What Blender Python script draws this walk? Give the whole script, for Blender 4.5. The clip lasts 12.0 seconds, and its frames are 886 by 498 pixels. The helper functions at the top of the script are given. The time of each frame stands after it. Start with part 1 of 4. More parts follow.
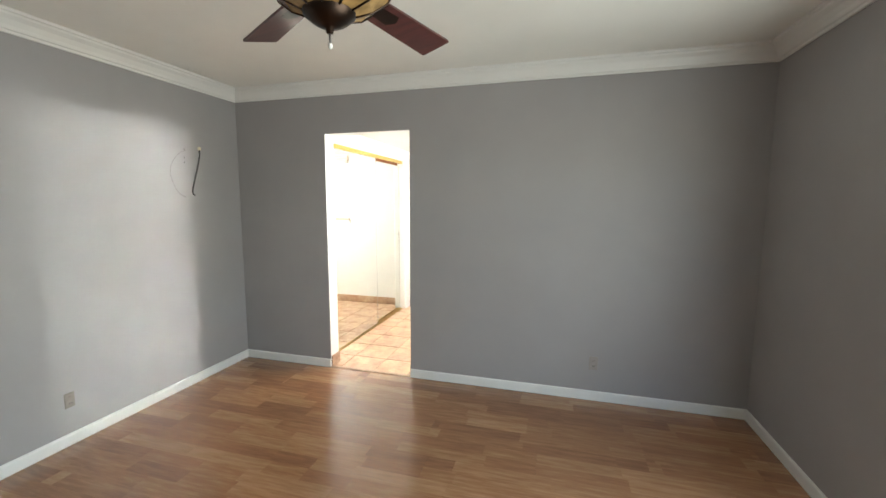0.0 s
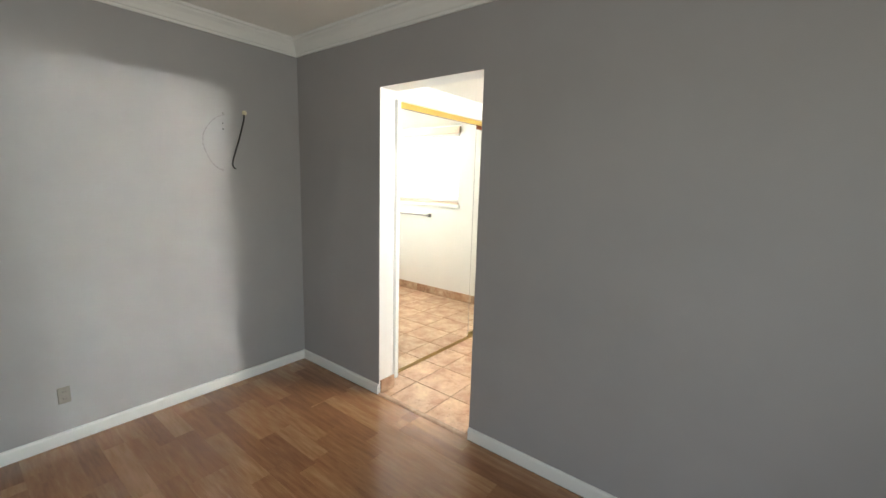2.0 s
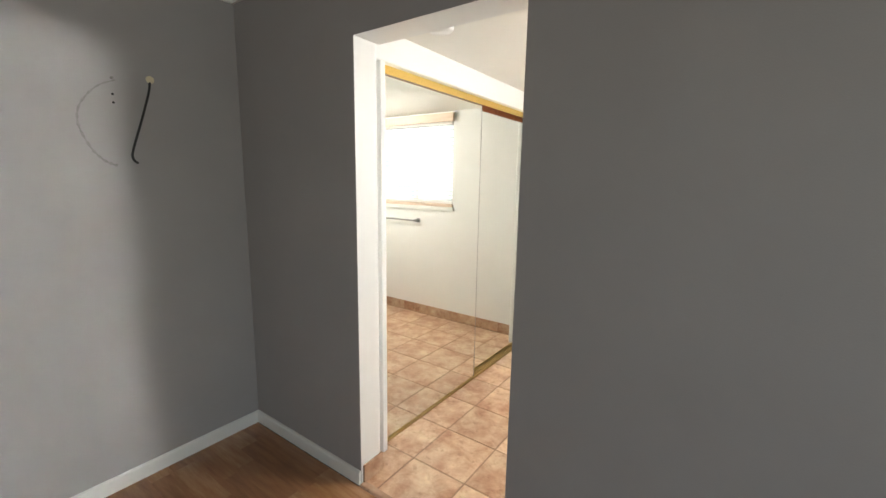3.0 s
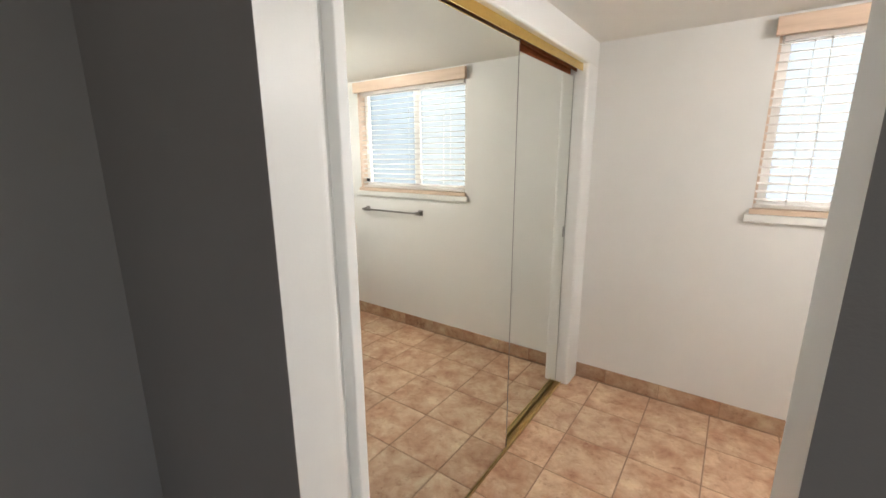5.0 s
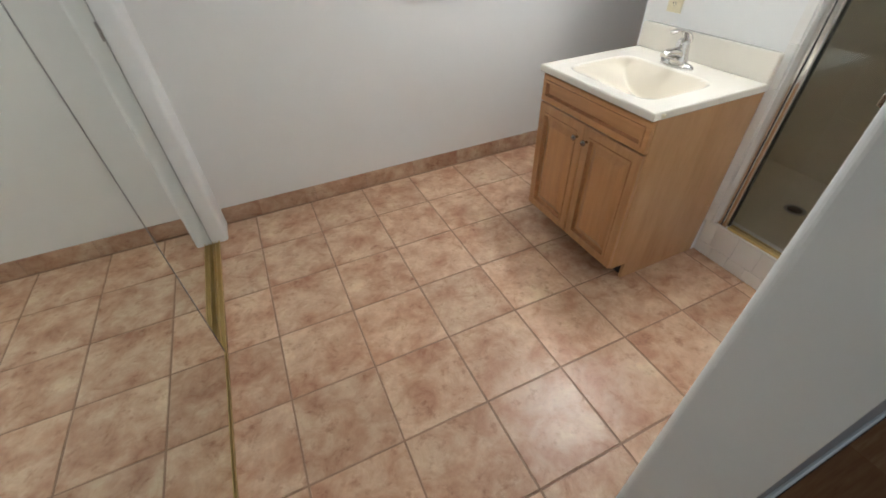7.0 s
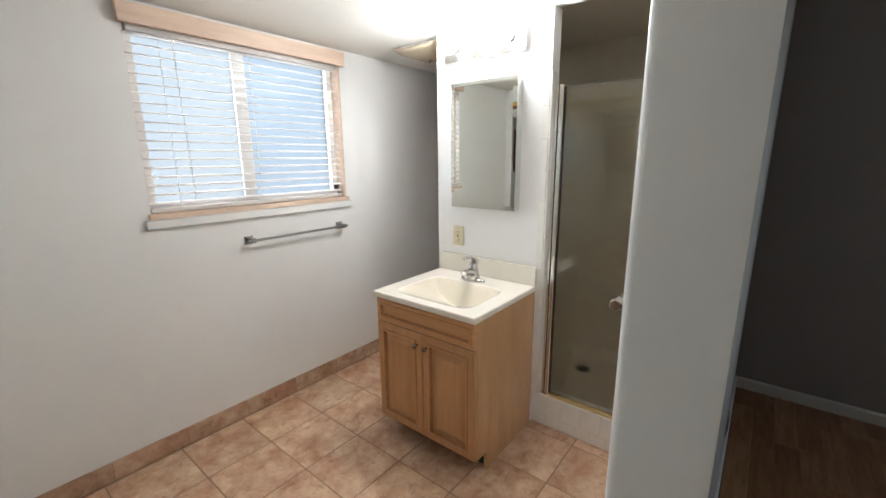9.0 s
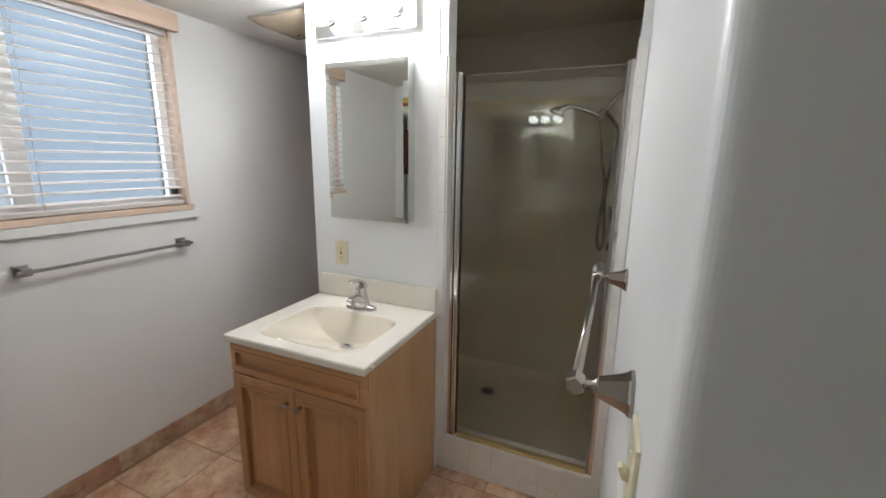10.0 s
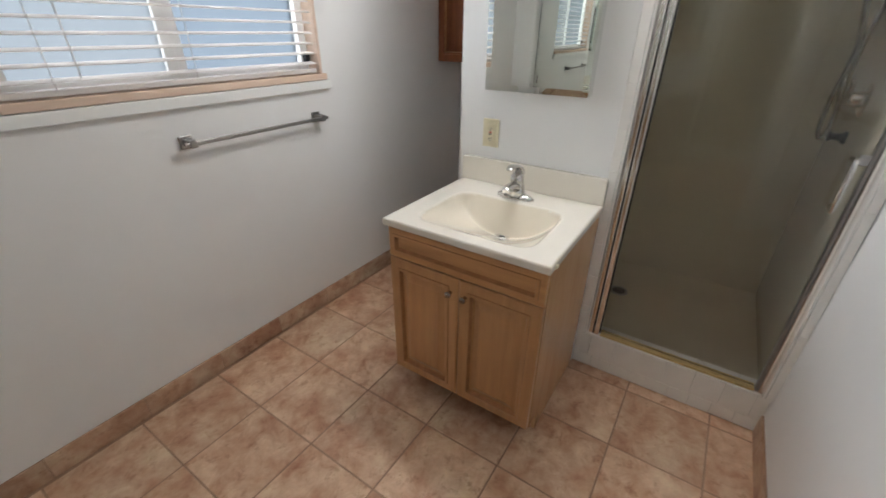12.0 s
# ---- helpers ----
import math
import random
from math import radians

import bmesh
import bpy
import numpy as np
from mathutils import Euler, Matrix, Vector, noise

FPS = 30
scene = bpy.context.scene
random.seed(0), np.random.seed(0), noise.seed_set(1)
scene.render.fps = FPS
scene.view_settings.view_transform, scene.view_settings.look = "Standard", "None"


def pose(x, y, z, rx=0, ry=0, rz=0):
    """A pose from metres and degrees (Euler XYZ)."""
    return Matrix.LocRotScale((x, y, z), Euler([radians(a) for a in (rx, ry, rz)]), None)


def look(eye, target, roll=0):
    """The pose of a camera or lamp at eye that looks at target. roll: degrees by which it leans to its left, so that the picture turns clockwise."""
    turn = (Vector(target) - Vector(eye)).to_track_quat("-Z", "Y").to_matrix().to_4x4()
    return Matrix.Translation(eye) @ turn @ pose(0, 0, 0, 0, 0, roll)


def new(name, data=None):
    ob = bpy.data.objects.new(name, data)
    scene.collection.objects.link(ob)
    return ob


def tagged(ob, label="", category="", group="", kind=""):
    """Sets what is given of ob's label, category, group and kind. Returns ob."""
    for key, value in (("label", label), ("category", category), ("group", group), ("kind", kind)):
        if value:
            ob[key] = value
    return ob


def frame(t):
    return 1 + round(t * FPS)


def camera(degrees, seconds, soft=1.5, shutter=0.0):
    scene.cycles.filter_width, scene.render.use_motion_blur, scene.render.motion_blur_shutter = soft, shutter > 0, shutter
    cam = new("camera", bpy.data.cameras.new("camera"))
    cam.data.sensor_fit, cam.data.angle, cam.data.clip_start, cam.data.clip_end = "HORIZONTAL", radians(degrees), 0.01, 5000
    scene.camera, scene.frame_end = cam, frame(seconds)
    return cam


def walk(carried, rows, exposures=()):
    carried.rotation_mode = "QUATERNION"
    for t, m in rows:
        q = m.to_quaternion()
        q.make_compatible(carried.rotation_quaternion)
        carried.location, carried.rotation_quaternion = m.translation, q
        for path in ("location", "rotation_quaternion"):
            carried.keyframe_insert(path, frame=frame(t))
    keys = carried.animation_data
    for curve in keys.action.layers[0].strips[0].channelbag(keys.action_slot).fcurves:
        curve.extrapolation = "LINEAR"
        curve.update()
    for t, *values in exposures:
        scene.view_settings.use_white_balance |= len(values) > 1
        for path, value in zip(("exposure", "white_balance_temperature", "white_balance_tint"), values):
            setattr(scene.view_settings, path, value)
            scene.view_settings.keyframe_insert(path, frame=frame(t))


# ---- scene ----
cam = camera(95.0, 12.0, shutter=0.12)
PATH = [
    (0, (1.904, -3.086, 1.469), (1.365, -1.174, 1.238), 0.2),
    (0.5, (2.029, -2.818, 1.476), (1.063, -1.083, 1.237), 0.7),
    (1, (2.152, -2.505, 1.484), (0.95, -0.931, 1.203), 0.7),
    (1.5, (2.084, -2.174, 1.455), (0.84, -0.64, 1.138), 1.2),
    (2, (1.942, -1.804, 1.468), (0.725, -0.252, 1.141), 1.7),
    (2.5, (1.687, -1.429, 1.478), (0.452, 0.109, 1.145), 1.5),
    (2.7, (1.538, -1.337, 1.456), (0.335, 0.228, 1.137), 1.4),
    (4.3, (0.684, -0.699, 1.457), (-0.302, 0.986, 1.022), 0.3),
    (4.5, (0.658, -0.622, 1.462), (-0.356, 1.046, 1.03), 0.0),
    (5, (0.68, -0.415, 1.491), (-0.459, 1.168, 1.049), -0.3),
    (5.5, (0.693, -0.305, 1.491), (-0.386, 1.277, 0.916), 0.8),
    (6, (0.538, -0.227, 1.414), (-0.097, 1.419, 0.471), -1.5),
    (6.5, (0.343, -0.132, 1.38), (0.382, 1.466, 0.178), -1.9),
    (7, (0.295, -0.008, 1.362), (0.9, 1.385, 0.06), -2.4),
    (7.5, (0.143, -0.019, 1.389), (1.207, 1.174, 0.186), -1.1),
    (7.7, (0.108, -0.039, 1.394), (1.287, 1.143, 0.293), -1.4),
    (9.3, (0.149, 0.015, 1.474), (1.721, 1.195, 1.107), 0.4),
    (9.5, (0.254, 0.065, 1.456), (1.873, 1.18, 1.089), 0.7),
    (10, (0.47, 0.191, 1.461), (2.268, 0.958, 1.036), 0.9),
    (10.5, (0.543, 0.372, 1.49), (2.462, 0.678, 1.019), -0.9),
    (11, (0.566, 0.4, 1.487), (2.474, 0.617, 0.927), -1.8),
    (11.5, (0.561, 0.417, 1.463), (2.334, 0.961, 0.714), -0.9),
    (12, (0.459, 0.588, 1.402), (1.929, 1.559, 0.456), 0.3),
]
EXPOSURES = [(0, 2.35, 6500, 4), (1.0, 2.15, 6450, 5), (2.0, 1.85, 6600, 5), (2.7, 1.55, 6650, 6), (4.3, 0.95, 6750, 12), (5.5, 0.65, 6450, 8),
             (6.5, 0.42, 6050, 7), (7.0, 0.5, 5950, 6), (7.5, 0.65, 5850, 5), (9.3, 0.3, 6150, 8), (10.5, -0.16, 5930, 8), (11.2, -0.15, 5960, 8), (12, -0.04, 6080, 9)]
walk(cam, [(t, look(e, a, r)) for t, e, a, r in PATH], EXPOSURES)

# ---- plan, in metres ----
DW, DH, T = 0.756, 2.03, 0.144           # doorway width and height, wall thickness
BX0, BX1, BY0, BH = -0.89, 3.19, -4.3, 2.44   # bedroom
F, V, CH = 2.225, 2.03, 2.14              # bathroom: far wall, vanity wall, ceiling
CX, CY0, CY1, CHD = -0.078, 0.271, 2.05, 2.002  # closet face, opening, head
COL0, COL1 = 0.885, 1.535                # the wall behind the vanity
AX1 = 3.15                               # end of the alcove
SX1, SY0, SY1 = 3.02, 0.165, 1.44          # shower stall

# ---- world and large lights ----
world = bpy.data.worlds.new("sky")
scene.world = world
world.use_nodes = True
wn = world.node_tree.nodes
sky = wn.new("ShaderNodeTexSky")
sky.sky_type, sky.sun_disc = "NISHITA", False
sky.sun_elevation, sky.sun_rotation = radians(48), radians(200)
wn["Background"].inputs["Strength"].default_value = 0.12
world.node_tree.links.new(sky.outputs[0], wn["Background"].inputs["Color"])


def area(name, m, sx, sy, power, color, spread=180):
    d = bpy.data.lights.new(name, "AREA")
    d.shape, d.size, d.size_y, d.energy, d.color, d.spread = "RECTANGLE", sx, sy, power, color, radians(spread)
    ob = new(name, d)
    ob.matrix_world = m
    return ob


# daylight in the bedroom's assumed, unseen window and outside the bathroom's frosted panes
area("bedroom_daylight", look((3.24, -2.05, 1.06), (-0.89, -1.5, 2.5)), 1.6, 1.9, 8.0, (0.95, 1.0, 0.975), 146)
# two narrow beams, added to draw the bright patch on the left wall
area("wall_patch_beam", look((3.25, -1.71, 1.045), (-0.89, -1.03, 1.03)), 0.94, 2.0, 0.50, (0.90, 0.97, 1.0), 1.4)
area("wall_patch_beam_wide", look((3.255, -2.06, 1.045), (-0.89, -1.36, 1.03)), 1.62, 2.0, 0.22, (0.92, 0.98, 1.0), 1.4)
area("bathroom_daylight", look((1.29, F + 0.5, 1.7), (1.29, 0, 1.62)), 3.4, 1.8, 150, (0.92, 0.965, 1.0))


# ---- materials ----
def material(name):
    m = bpy.data.materials.new(name)
    m.use_nodes = True
    return m, m.node_tree.nodes, m.node_tree.links, m.node_tree.nodes["Principled BSDF"]


def ramp(n, stops):
    r = n.new("ShaderNodeValToRGB")
    while len(r.color_ramp.elements) < len(stops):
        r.color_ramp.elements.new(0.5)
    for e, (p, c) in zip(r.color_ramp.elements, stops):
        e.position, e.color = p, (*c, 1)
    return r


def noise_tex(n, l, coord, scale, detail=4, rough=0.5, stretch=None):
    tx = n.new("ShaderNodeTexNoise")
    tx.inputs["Scale"].default_value, tx.inputs["Detail"].default_value, tx.inputs["Roughness"].default_value = scale, detail, rough
    if stretch:
        mp = n.new("ShaderNodeMapping")
        mp.inputs["Scale"].default_value = stretch
        l.new(coord, mp.inputs["Vector"])
        coord = mp.outputs["Vector"]
    l.new(coord, tx.inputs["Vector"])
    return tx


def bump(n, l, p, height, strength, distance):
    b = n.new("ShaderNodeBump")
    b.inputs["Strength"].default_value, b.inputs["Distance"].default_value = strength, distance
    l.new(height, b.inputs["Height"])
    l.new(b.outputs["Normal"], p.inputs["Normal"])


def painted(name, color, rough=0.6, vary=0.05, grain=220, relief=0.0012, blotch=1.7):
    """Rolled or brushed paint: faint large blotches and a fine roller grain."""
    m, n, l, p = material(name)
    co = n.new("ShaderNodeTexCoord").outputs["Object"]
    a = noise_tex(n, l, co, blotch, 5, 0.6)
    dark = tuple(c * (1 - vary) for c in color)
    light = tuple(min(1, c * (1 + vary)) for c in color)
    r = ramp(n, [(0.3, dark), (0.7, light)])
    l.new(a.outputs["Fac"], r.inputs["Fac"])
    l.new(r.outputs["Color"], p.inputs["Base Color"])
    p.inputs["Roughness"].default_value = rough
    g = noise_tex(n, l, co, grain, 2)
    bump(n, l, p, g.outputs["Fac"], 0.35, relief)
    return m


def metal(name, color, rough, brushed=False):
    m, n, l, p = material(name)
    p.inputs["Metallic"].default_value = 1
    p.inputs["Base Color"].default_value = (*color, 1)
    co = n.new("ShaderNodeTexCoord").outputs["Object"]
    a = noise_tex(n, l, co, 40 if brushed else 14, 4, 0.6, (1, 1, 8) if brushed else None)
    mr = n.new("ShaderNodeMapRange")
    mr.inputs["To Min"].default_value, mr.inputs["To Max"].default_value = rough * 0.85, rough * 1.2
    l.new(a.outputs["Fac"], mr.inputs["Value"])
    l.new(mr.outputs["Result"], p.inputs["Roughness"])
    return m


def plain(name, color, rough, vary=0.06, scale=30, coat=0.0):
    m, n, l, p = material(name)
    co = n.new("ShaderNodeTexCoord").outputs["Object"]
    a = noise_tex(n, l, co, scale, 4)
    r = ramp(n, [(0.3, tuple(c * (1 - vary) for c in color)), (0.7, tuple(min(1, c * (1 + vary)) for c in color))])
    l.new(a.outputs["Fac"], r.inputs["Fac"])
    l.new(r.outputs["Color"], p.inputs["Base Color"])
    p.inputs["Roughness"].default_value = rough
    p.inputs["Coat Weight"].default_value = coat
    return m


def timber(name, dark, light, stretch, rough=0.35, scale=6.0, vary=0.12, coat=0.15):
    """Grain along one axis: stretched noise in two sizes."""
    m, n, l, p = material(name)
    co = n.new("ShaderNodeTexCoord").outputs["Object"]
    inf = n.new("ShaderNodeObjectInfo")
    off = n.new("ShaderNodeVectorMath")
    off.operation = "ADD"
    comb = n.new("ShaderNodeCombineXYZ")
    mul = n.new("ShaderNodeMath")
    mul.operation, mul.inputs[1].default_value = "MULTIPLY", 37.0
    l.new(inf.outputs["Random"], mul.inputs[0])
    for k in range(3):
        l.new(mul.outputs[0], comb.inputs[k])
    l.new(co, off.inputs[0]), l.new(comb.outputs[0], off.inputs[1])
    a = noise_tex(n, l, off.outputs[0], scale, 5, 0.6, stretch)
    b = noise_tex(n, l, off.outputs[0], scale * 9, 3, 0.6, stretch)
    mix = n.new("ShaderNodeMath")
    mix.operation, mix.inputs[1].default_value = "MULTIPLY_ADD", 0.2
    l.new(b.outputs["Fac"], mix.inputs[0]), l.new(a.outputs["Fac"], mix.inputs[2])
    r = ramp(n, [(0.36, dark), (0.76, light)])
    l.new(mix.outputs[0], r.inputs["Fac"])
    hs = n.new("ShaderNodeHueSaturation")
    mr = n.new("ShaderNodeMapRange")
    mr.inputs["To Min"].default_value, mr.inputs["To Max"].default_value = 1 - vary, 1 + vary
    l.new(inf.outputs["Random"], mr.inputs["Value"]), l.new(mr.outputs[0], hs.inputs["Value"])
    l.new(r.outputs["Color"], hs.inputs["Color"])
    l.new(hs.outputs["Color"], p.inputs["Base Color"])
    p.inputs["Roughness"].default_value = rough
    p.inputs["Coat Weight"].default_value = coat
    p.inputs["Coat Roughness"].default_value = 0.2
    bump(n, l, p, b.outputs["Fac"], 0.15, 0.0006)
    return m


def laminate():
    """Three rows of short oak staves printed on each board, each stave its own tone."""
    m, n, l, p = material("laminate")
    co = n.new("ShaderNodeTexCoord").outputs["Object"]
    inf = n.new("ShaderNodeObjectInfo")
    sep = n.new("ShaderNodeSeparateXYZ")
    l.new(co, sep.inputs[0])

    def math_node(op, a, b=None, c=None):
        q = n.new("ShaderNodeMath")
        q.operation = op
        for k, v in enumerate((a, b, c)):
            if v is None:
                continue
            if isinstance(v, (int, float)):
                q.inputs[k].default_value = v
            else:
                l.new(v, q.inputs[k])
        return q.outputs[0]
    row = math_node("FLOOR", math_node("DIVIDE", sep.outputs["Y"], 0.0968))
    seed = math_node("MULTIPLY_ADD", inf.outputs["Random"], 91.0, math_node("MULTIPLY", row, 7.31))
    along = math_node("MULTIPLY_ADD", sep.outputs["X"], 1.9, math_node("MULTIPLY", seed, 3.7))
    stave = math_node("FLOOR", along)
    comb = n.new("ShaderNodeCombineXYZ")
    l.new(stave, comb.inputs[0]), l.new(row, comb.inputs[1]), l.new(seed, comb.inputs[2])
    wn_ = n.new("ShaderNodeTexWhiteNoise")
    l.new(comb.outputs[0], wn_.inputs["Vector"])
    add = n.new("ShaderNodeVectorMath")
    add.operation = "ADD"
    l.new(co, add.inputs[0]), l.new(wn_.outputs["Color"], add.inputs[1])
    g1 = noise_tex(n, l, add.outputs[0], 5, 5, 0.6, (1.0, 9, 1))
    g2 = noise_tex(n, l, add.outputs[0], 26, 4, 0.6, (0.7, 14, 1))
    f = math_node("MULTIPLY_ADD", g2.outputs["Fac"], 0.3, g1.outputs["Fac"])
    f = math_node("MULTIPLY_ADD", wn_.outputs["Value"], 0.46, math_node("SUBTRACT", f, 0.05))
    r = ramp(n, [(0.40, (0.235, 0.100, 0.042)), (0.72, (0.345, 0.163, 0.070)), (1.0, (0.48, 0.255, 0.122))])
    l.new(math_node("MULTIPLY", f, 0.86), r.inputs["Fac"])
    l.new(r.outputs["Color"], p.inputs["Base Color"])
    big = noise_tex(n, l, co, 2.2, 4)
    mr = n.new("ShaderNodeMapRange")
    mr.inputs["To Min"].default_value, mr.inputs["To Max"].default_value = 0.17, 0.27
    l.new(big.outputs["Fac"], mr.inputs["Value"]), l.new(mr.outputs[0], p.inputs["Roughness"])
    p.inputs["Coat Weight"].default_value, p.inputs["Coat Roughness"].default_value = 0.6, 0.24
    bump(n, l, p, g2.outputs["Fac"], 0.1, 0.0004)
    return m


def terracotta(name="terracotta", shine=0.33, tone=1.0):
    """Glazed cotto: cloudy buff and rust patches, darker freckles, a slow change of tone from tile to tile."""
    m, n, l, p = material(name)
    co = n.new("ShaderNodeTexCoord").outputs["Object"]
    inf = n.new("ShaderNodeObjectInfo")
    comb = n.new("ShaderNodeCombineXYZ")
    mul = n.new("ShaderNodeMath")
    mul.operation, mul.inputs[1].default_value = "MULTIPLY", 53.0
    l.new(inf.outputs["Random"], mul.inputs[0])
    for k in range(3):
        l.new(mul.outputs[0], comb.inputs[k])
    off = n.new("ShaderNodeVectorMath")
    off.operation = "ADD"
    l.new(co, off.inputs[0]), l.new(comb.outputs[0], off.inputs[1])
    a = noise_tex(n, l, off.outputs[0], 7, 5, 0.62)
    a.inputs["Distortion"].default_value = 0.25
    r = ramp(n, [(0.28, (0.36 * tone, 0.155 * tone, 0.080 * tone)), (0.43, (0.50 * tone, 0.285 * tone, 0.170 * tone)), (0.57, (0.61 * tone, 0.40 * tone, 0.262 * tone)), (0.72, (0.71 * tone, 0.54 * tone, 0.36 * tone))])
    l.new(a.outputs["Fac"], r.inputs["Fac"])
    b = noise_tex(n, l, off.outputs[0], 21, 4, 0.65)
    rb = ramp(n, [(0.57, (1, 1, 1)), (0.72, (0.60, 0.46, 0.38))])
    l.new(b.outputs["Fac"], rb.inputs["Fac"])
    mx = n.new("ShaderNodeMix")
    mx.data_type, mx.blend_type = "RGBA", "MULTIPLY"
    mx.inputs["Factor"].default_value = 0.8
    l.new(r.outputs["Color"], mx.inputs["A"]), l.new(rb.outputs["Color"], mx.inputs["B"])
    e = noise_tex(n, l, off.outputs[0], 13, 6, 0.7)
    e.inputs["Distortion"].default_value = 1.1
    re = ramp(n, [(0.36, (1.10, 1.12, 1.12)), (0.50, (1, 1, 1)), (0.62, (0.90, 0.84, 0.78)), (0.68, (0.70, 0.56, 0.46)), (0.76, (0.86, 0.74, 0.66))])
    l.new(e.outputs["Fac"], re.inputs["Fac"])
    my = n.new("ShaderNodeMix")
    my.data_type, my.blend_type = "RGBA", "MULTIPLY"
    my.inputs["Factor"].default_value = 0.9
    l.new(mx.outputs["Result"], my.inputs["A"]), l.new(re.outputs["Color"], my.inputs["B"])
    hs = n.new("ShaderNodeHueSaturation")
    hs.inputs["Saturation"].default_value = 0.96
    mr = n.new("ShaderNodeMapRange")
    mr.inputs["To Min"].default_value, mr.inputs["To Max"].default_value = 0.92, 1.12
    l.new(inf.outputs["Random"], mr.inputs["Value"]), l.new(mr.outputs[0], hs.inputs["Value"])
    l.new(my.outputs["Result"], hs.inputs["Color"]), l.new(hs.outputs["Color"], p.inputs["Base Color"])
    p.inputs["Roughness"].default_value = shine
    c = noise_tex(n, l, off.outputs[0], 12, 4)
    bump(n, l, p, c.outputs["Fac"], 0.25, 0.002)
    return m


def mirror_glass():
    m, n, l, p = material("mirror")
    p.inputs["Metallic"].default_value = 1
    p.inputs["Base Color"].default_value = (0.85, 0.88, 0.845, 1)
    p.inputs["Roughness"].default_value = 0.0
    return m


def clear_glass(name, tint, rough=0.0, gloss=1.45):
    m, n, l, p = material(name)
    p.inputs["Base Color"].default_value = (*tint, 1)
    p.inputs["Transmission Weight"].default_value = 1
    p.inputs["Roughness"].default_value = rough
    p.inputs["IOR"].default_value = gloss
    return m


def glowing(name, color, strength):
    m, n, l, p = material(name)
    p.inputs["Base Color"].default_value = (0.9, 0.9, 0.88, 1)
    p.inputs["Emission Color"].default_value = (*color, 1)
    p.inputs["Emission Strength"].default_value = strength
    return m


GREY = painted("grey_wall_paint", (0.362, 0.346, 0.346), 0.55, 0.04)
WHITE = painted("white_wall_paint", (0.81, 0.797, 0.777), 0.36, 0.025, 160, 0.00035)
CEIL = painted("ceiling_paint", (0.87, 0.85, 0.80), 0.7, 0.03, 140, 0.002)
TRIM = painted("trim_paint", (0.82, 0.81, 0.78), 0.35, 0.03, 60, 0.0006)
CASING = painted("casing_paint", (0.83, 0.825, 0.81), 0.3, 0.02, 80, 0.0006)
LAMINATE = laminate()
COTTO = terracotta()
COTTO_BASE = terracotta("dark_terracotta", 0.4, 0.8)
GROUT = painted("grout", (0.33, 0.205, 0.135), 0.85, 0.15, 300, 0.001, 9)
MIRROR = mirror_glass()
SIDE_MIRROR = metal("mirrored_side", (0.80, 0.82, 0.80), 0.03)
BRASS = metal("brass_track", (0.78, 0.54, 0.17), 0.2, True)
BRASS_DULL = metal("dull_brass", (0.66, 0.50, 0.24), 0.5)
BRASS_DARK = metal("tarnished_brass", (0.54, 0.40, 0.17), 0.4)
RUST = terracotta("rust_strip", 0.3, 0.72)
BRONZE = plain("brown_track", (0.30, 0.10, 0.04), 0.25, 0.15, 20)
STALL_PAINT = painted("beige_stall_paint", (0.56, 0.49, 0.385), 0.6, 0.04)
CHROME = metal("chrome", (0.86, 0.86, 0.86), 0.08)
# chrome fittings and hose, darkened to paint in reflections of a dim room
DIM_CHROME = metal("dimmed_chrome", (0.58, 0.555, 0.52), 0.07)
DIM_HOSE = metal("dimmed_hose", (0.33, 0.305, 0.28), 0.16)
NICKEL = metal("brushed_nickel", (0.38, 0.345, 0.31), 0.2)
ALU = metal("bright_aluminium", (0.80, 0.77, 0.73), 0.16, True)
STEEL = metal("dull_steel", (0.32, 0.305, 0.295), 0.3, True)
MAPLE = timber("maple", (0.41, 0.198, 0.077), (0.535, 0.282, 0.117), (6, 6, 0.5), 0.30, 5, 0.12, 0.35)
MAPLE_ACROSS = timber("maple_across", (0.41, 0.198, 0.077), (0.535, 0.282, 0.117), (6, 0.5, 6), 0.30, 5, 0.12, 0.35)
MAPLE_SIDE = timber("maple_veneer", (0.45, 0.25, 0.118), (0.545, 0.325, 0.165), (5, 5, 0.7), 0.26, 4, 0.05, 0.4)
GLAZE = plain("dark_glaze", (0.36, 0.165, 0.066), 0.4, 0.15, 40)
PINE = timber("raw_pine", (0.58, 0.42, 0.31), (0.72, 0.55, 0.43), (0.5, 6, 6), 0.5, 6, 0.06, 0.0)
CHERRY = timber("cherry_cabinet", (0.13, 0.033, 0.010), (0.24, 0.075, 0.024), (6, 6, 0.5), 0.35, 5)
MAHOGANY = timber("mahogany_blade", (0.045, 0.008, 0.007), (0.095, 0.02, 0.016), (0.6, 7, 7), 0.3, 5)
MARBLE = plain("cultured_marble", (0.815, 0.763, 0.672), 0.13, 0.025, 6, 0.5)
# same marble, with the bowl's shade and warm bounced light put into the colour
BOWL_SHADED = plain("cultured_marble_shaded", (0.775, 0.70, 0.575), 0.12, 0.03, 6, 0.5)
CREAM = plain("cream_plastic", (0.74, 0.67, 0.47), 0.3)
BLACK = plain("black_plastic", (0.012, 0.012, 0.013), 0.4)
RED = plain("red_button", (0.45, 0.03, 0.02), 0.4)
STALL = plain("beige_fibreglass", (0.68, 0.615, 0.475), 0.14, 0.05, 3, 0.2)
CERAMIC = plain("ceramic_tile", (0.85, 0.82, 0.775), 0.16, 0.03, 8, 0.3)
CERAMIC_GROUT = plain("ceramic_grout", (0.80, 0.77, 0.72), 0.6, 0.05, 60)
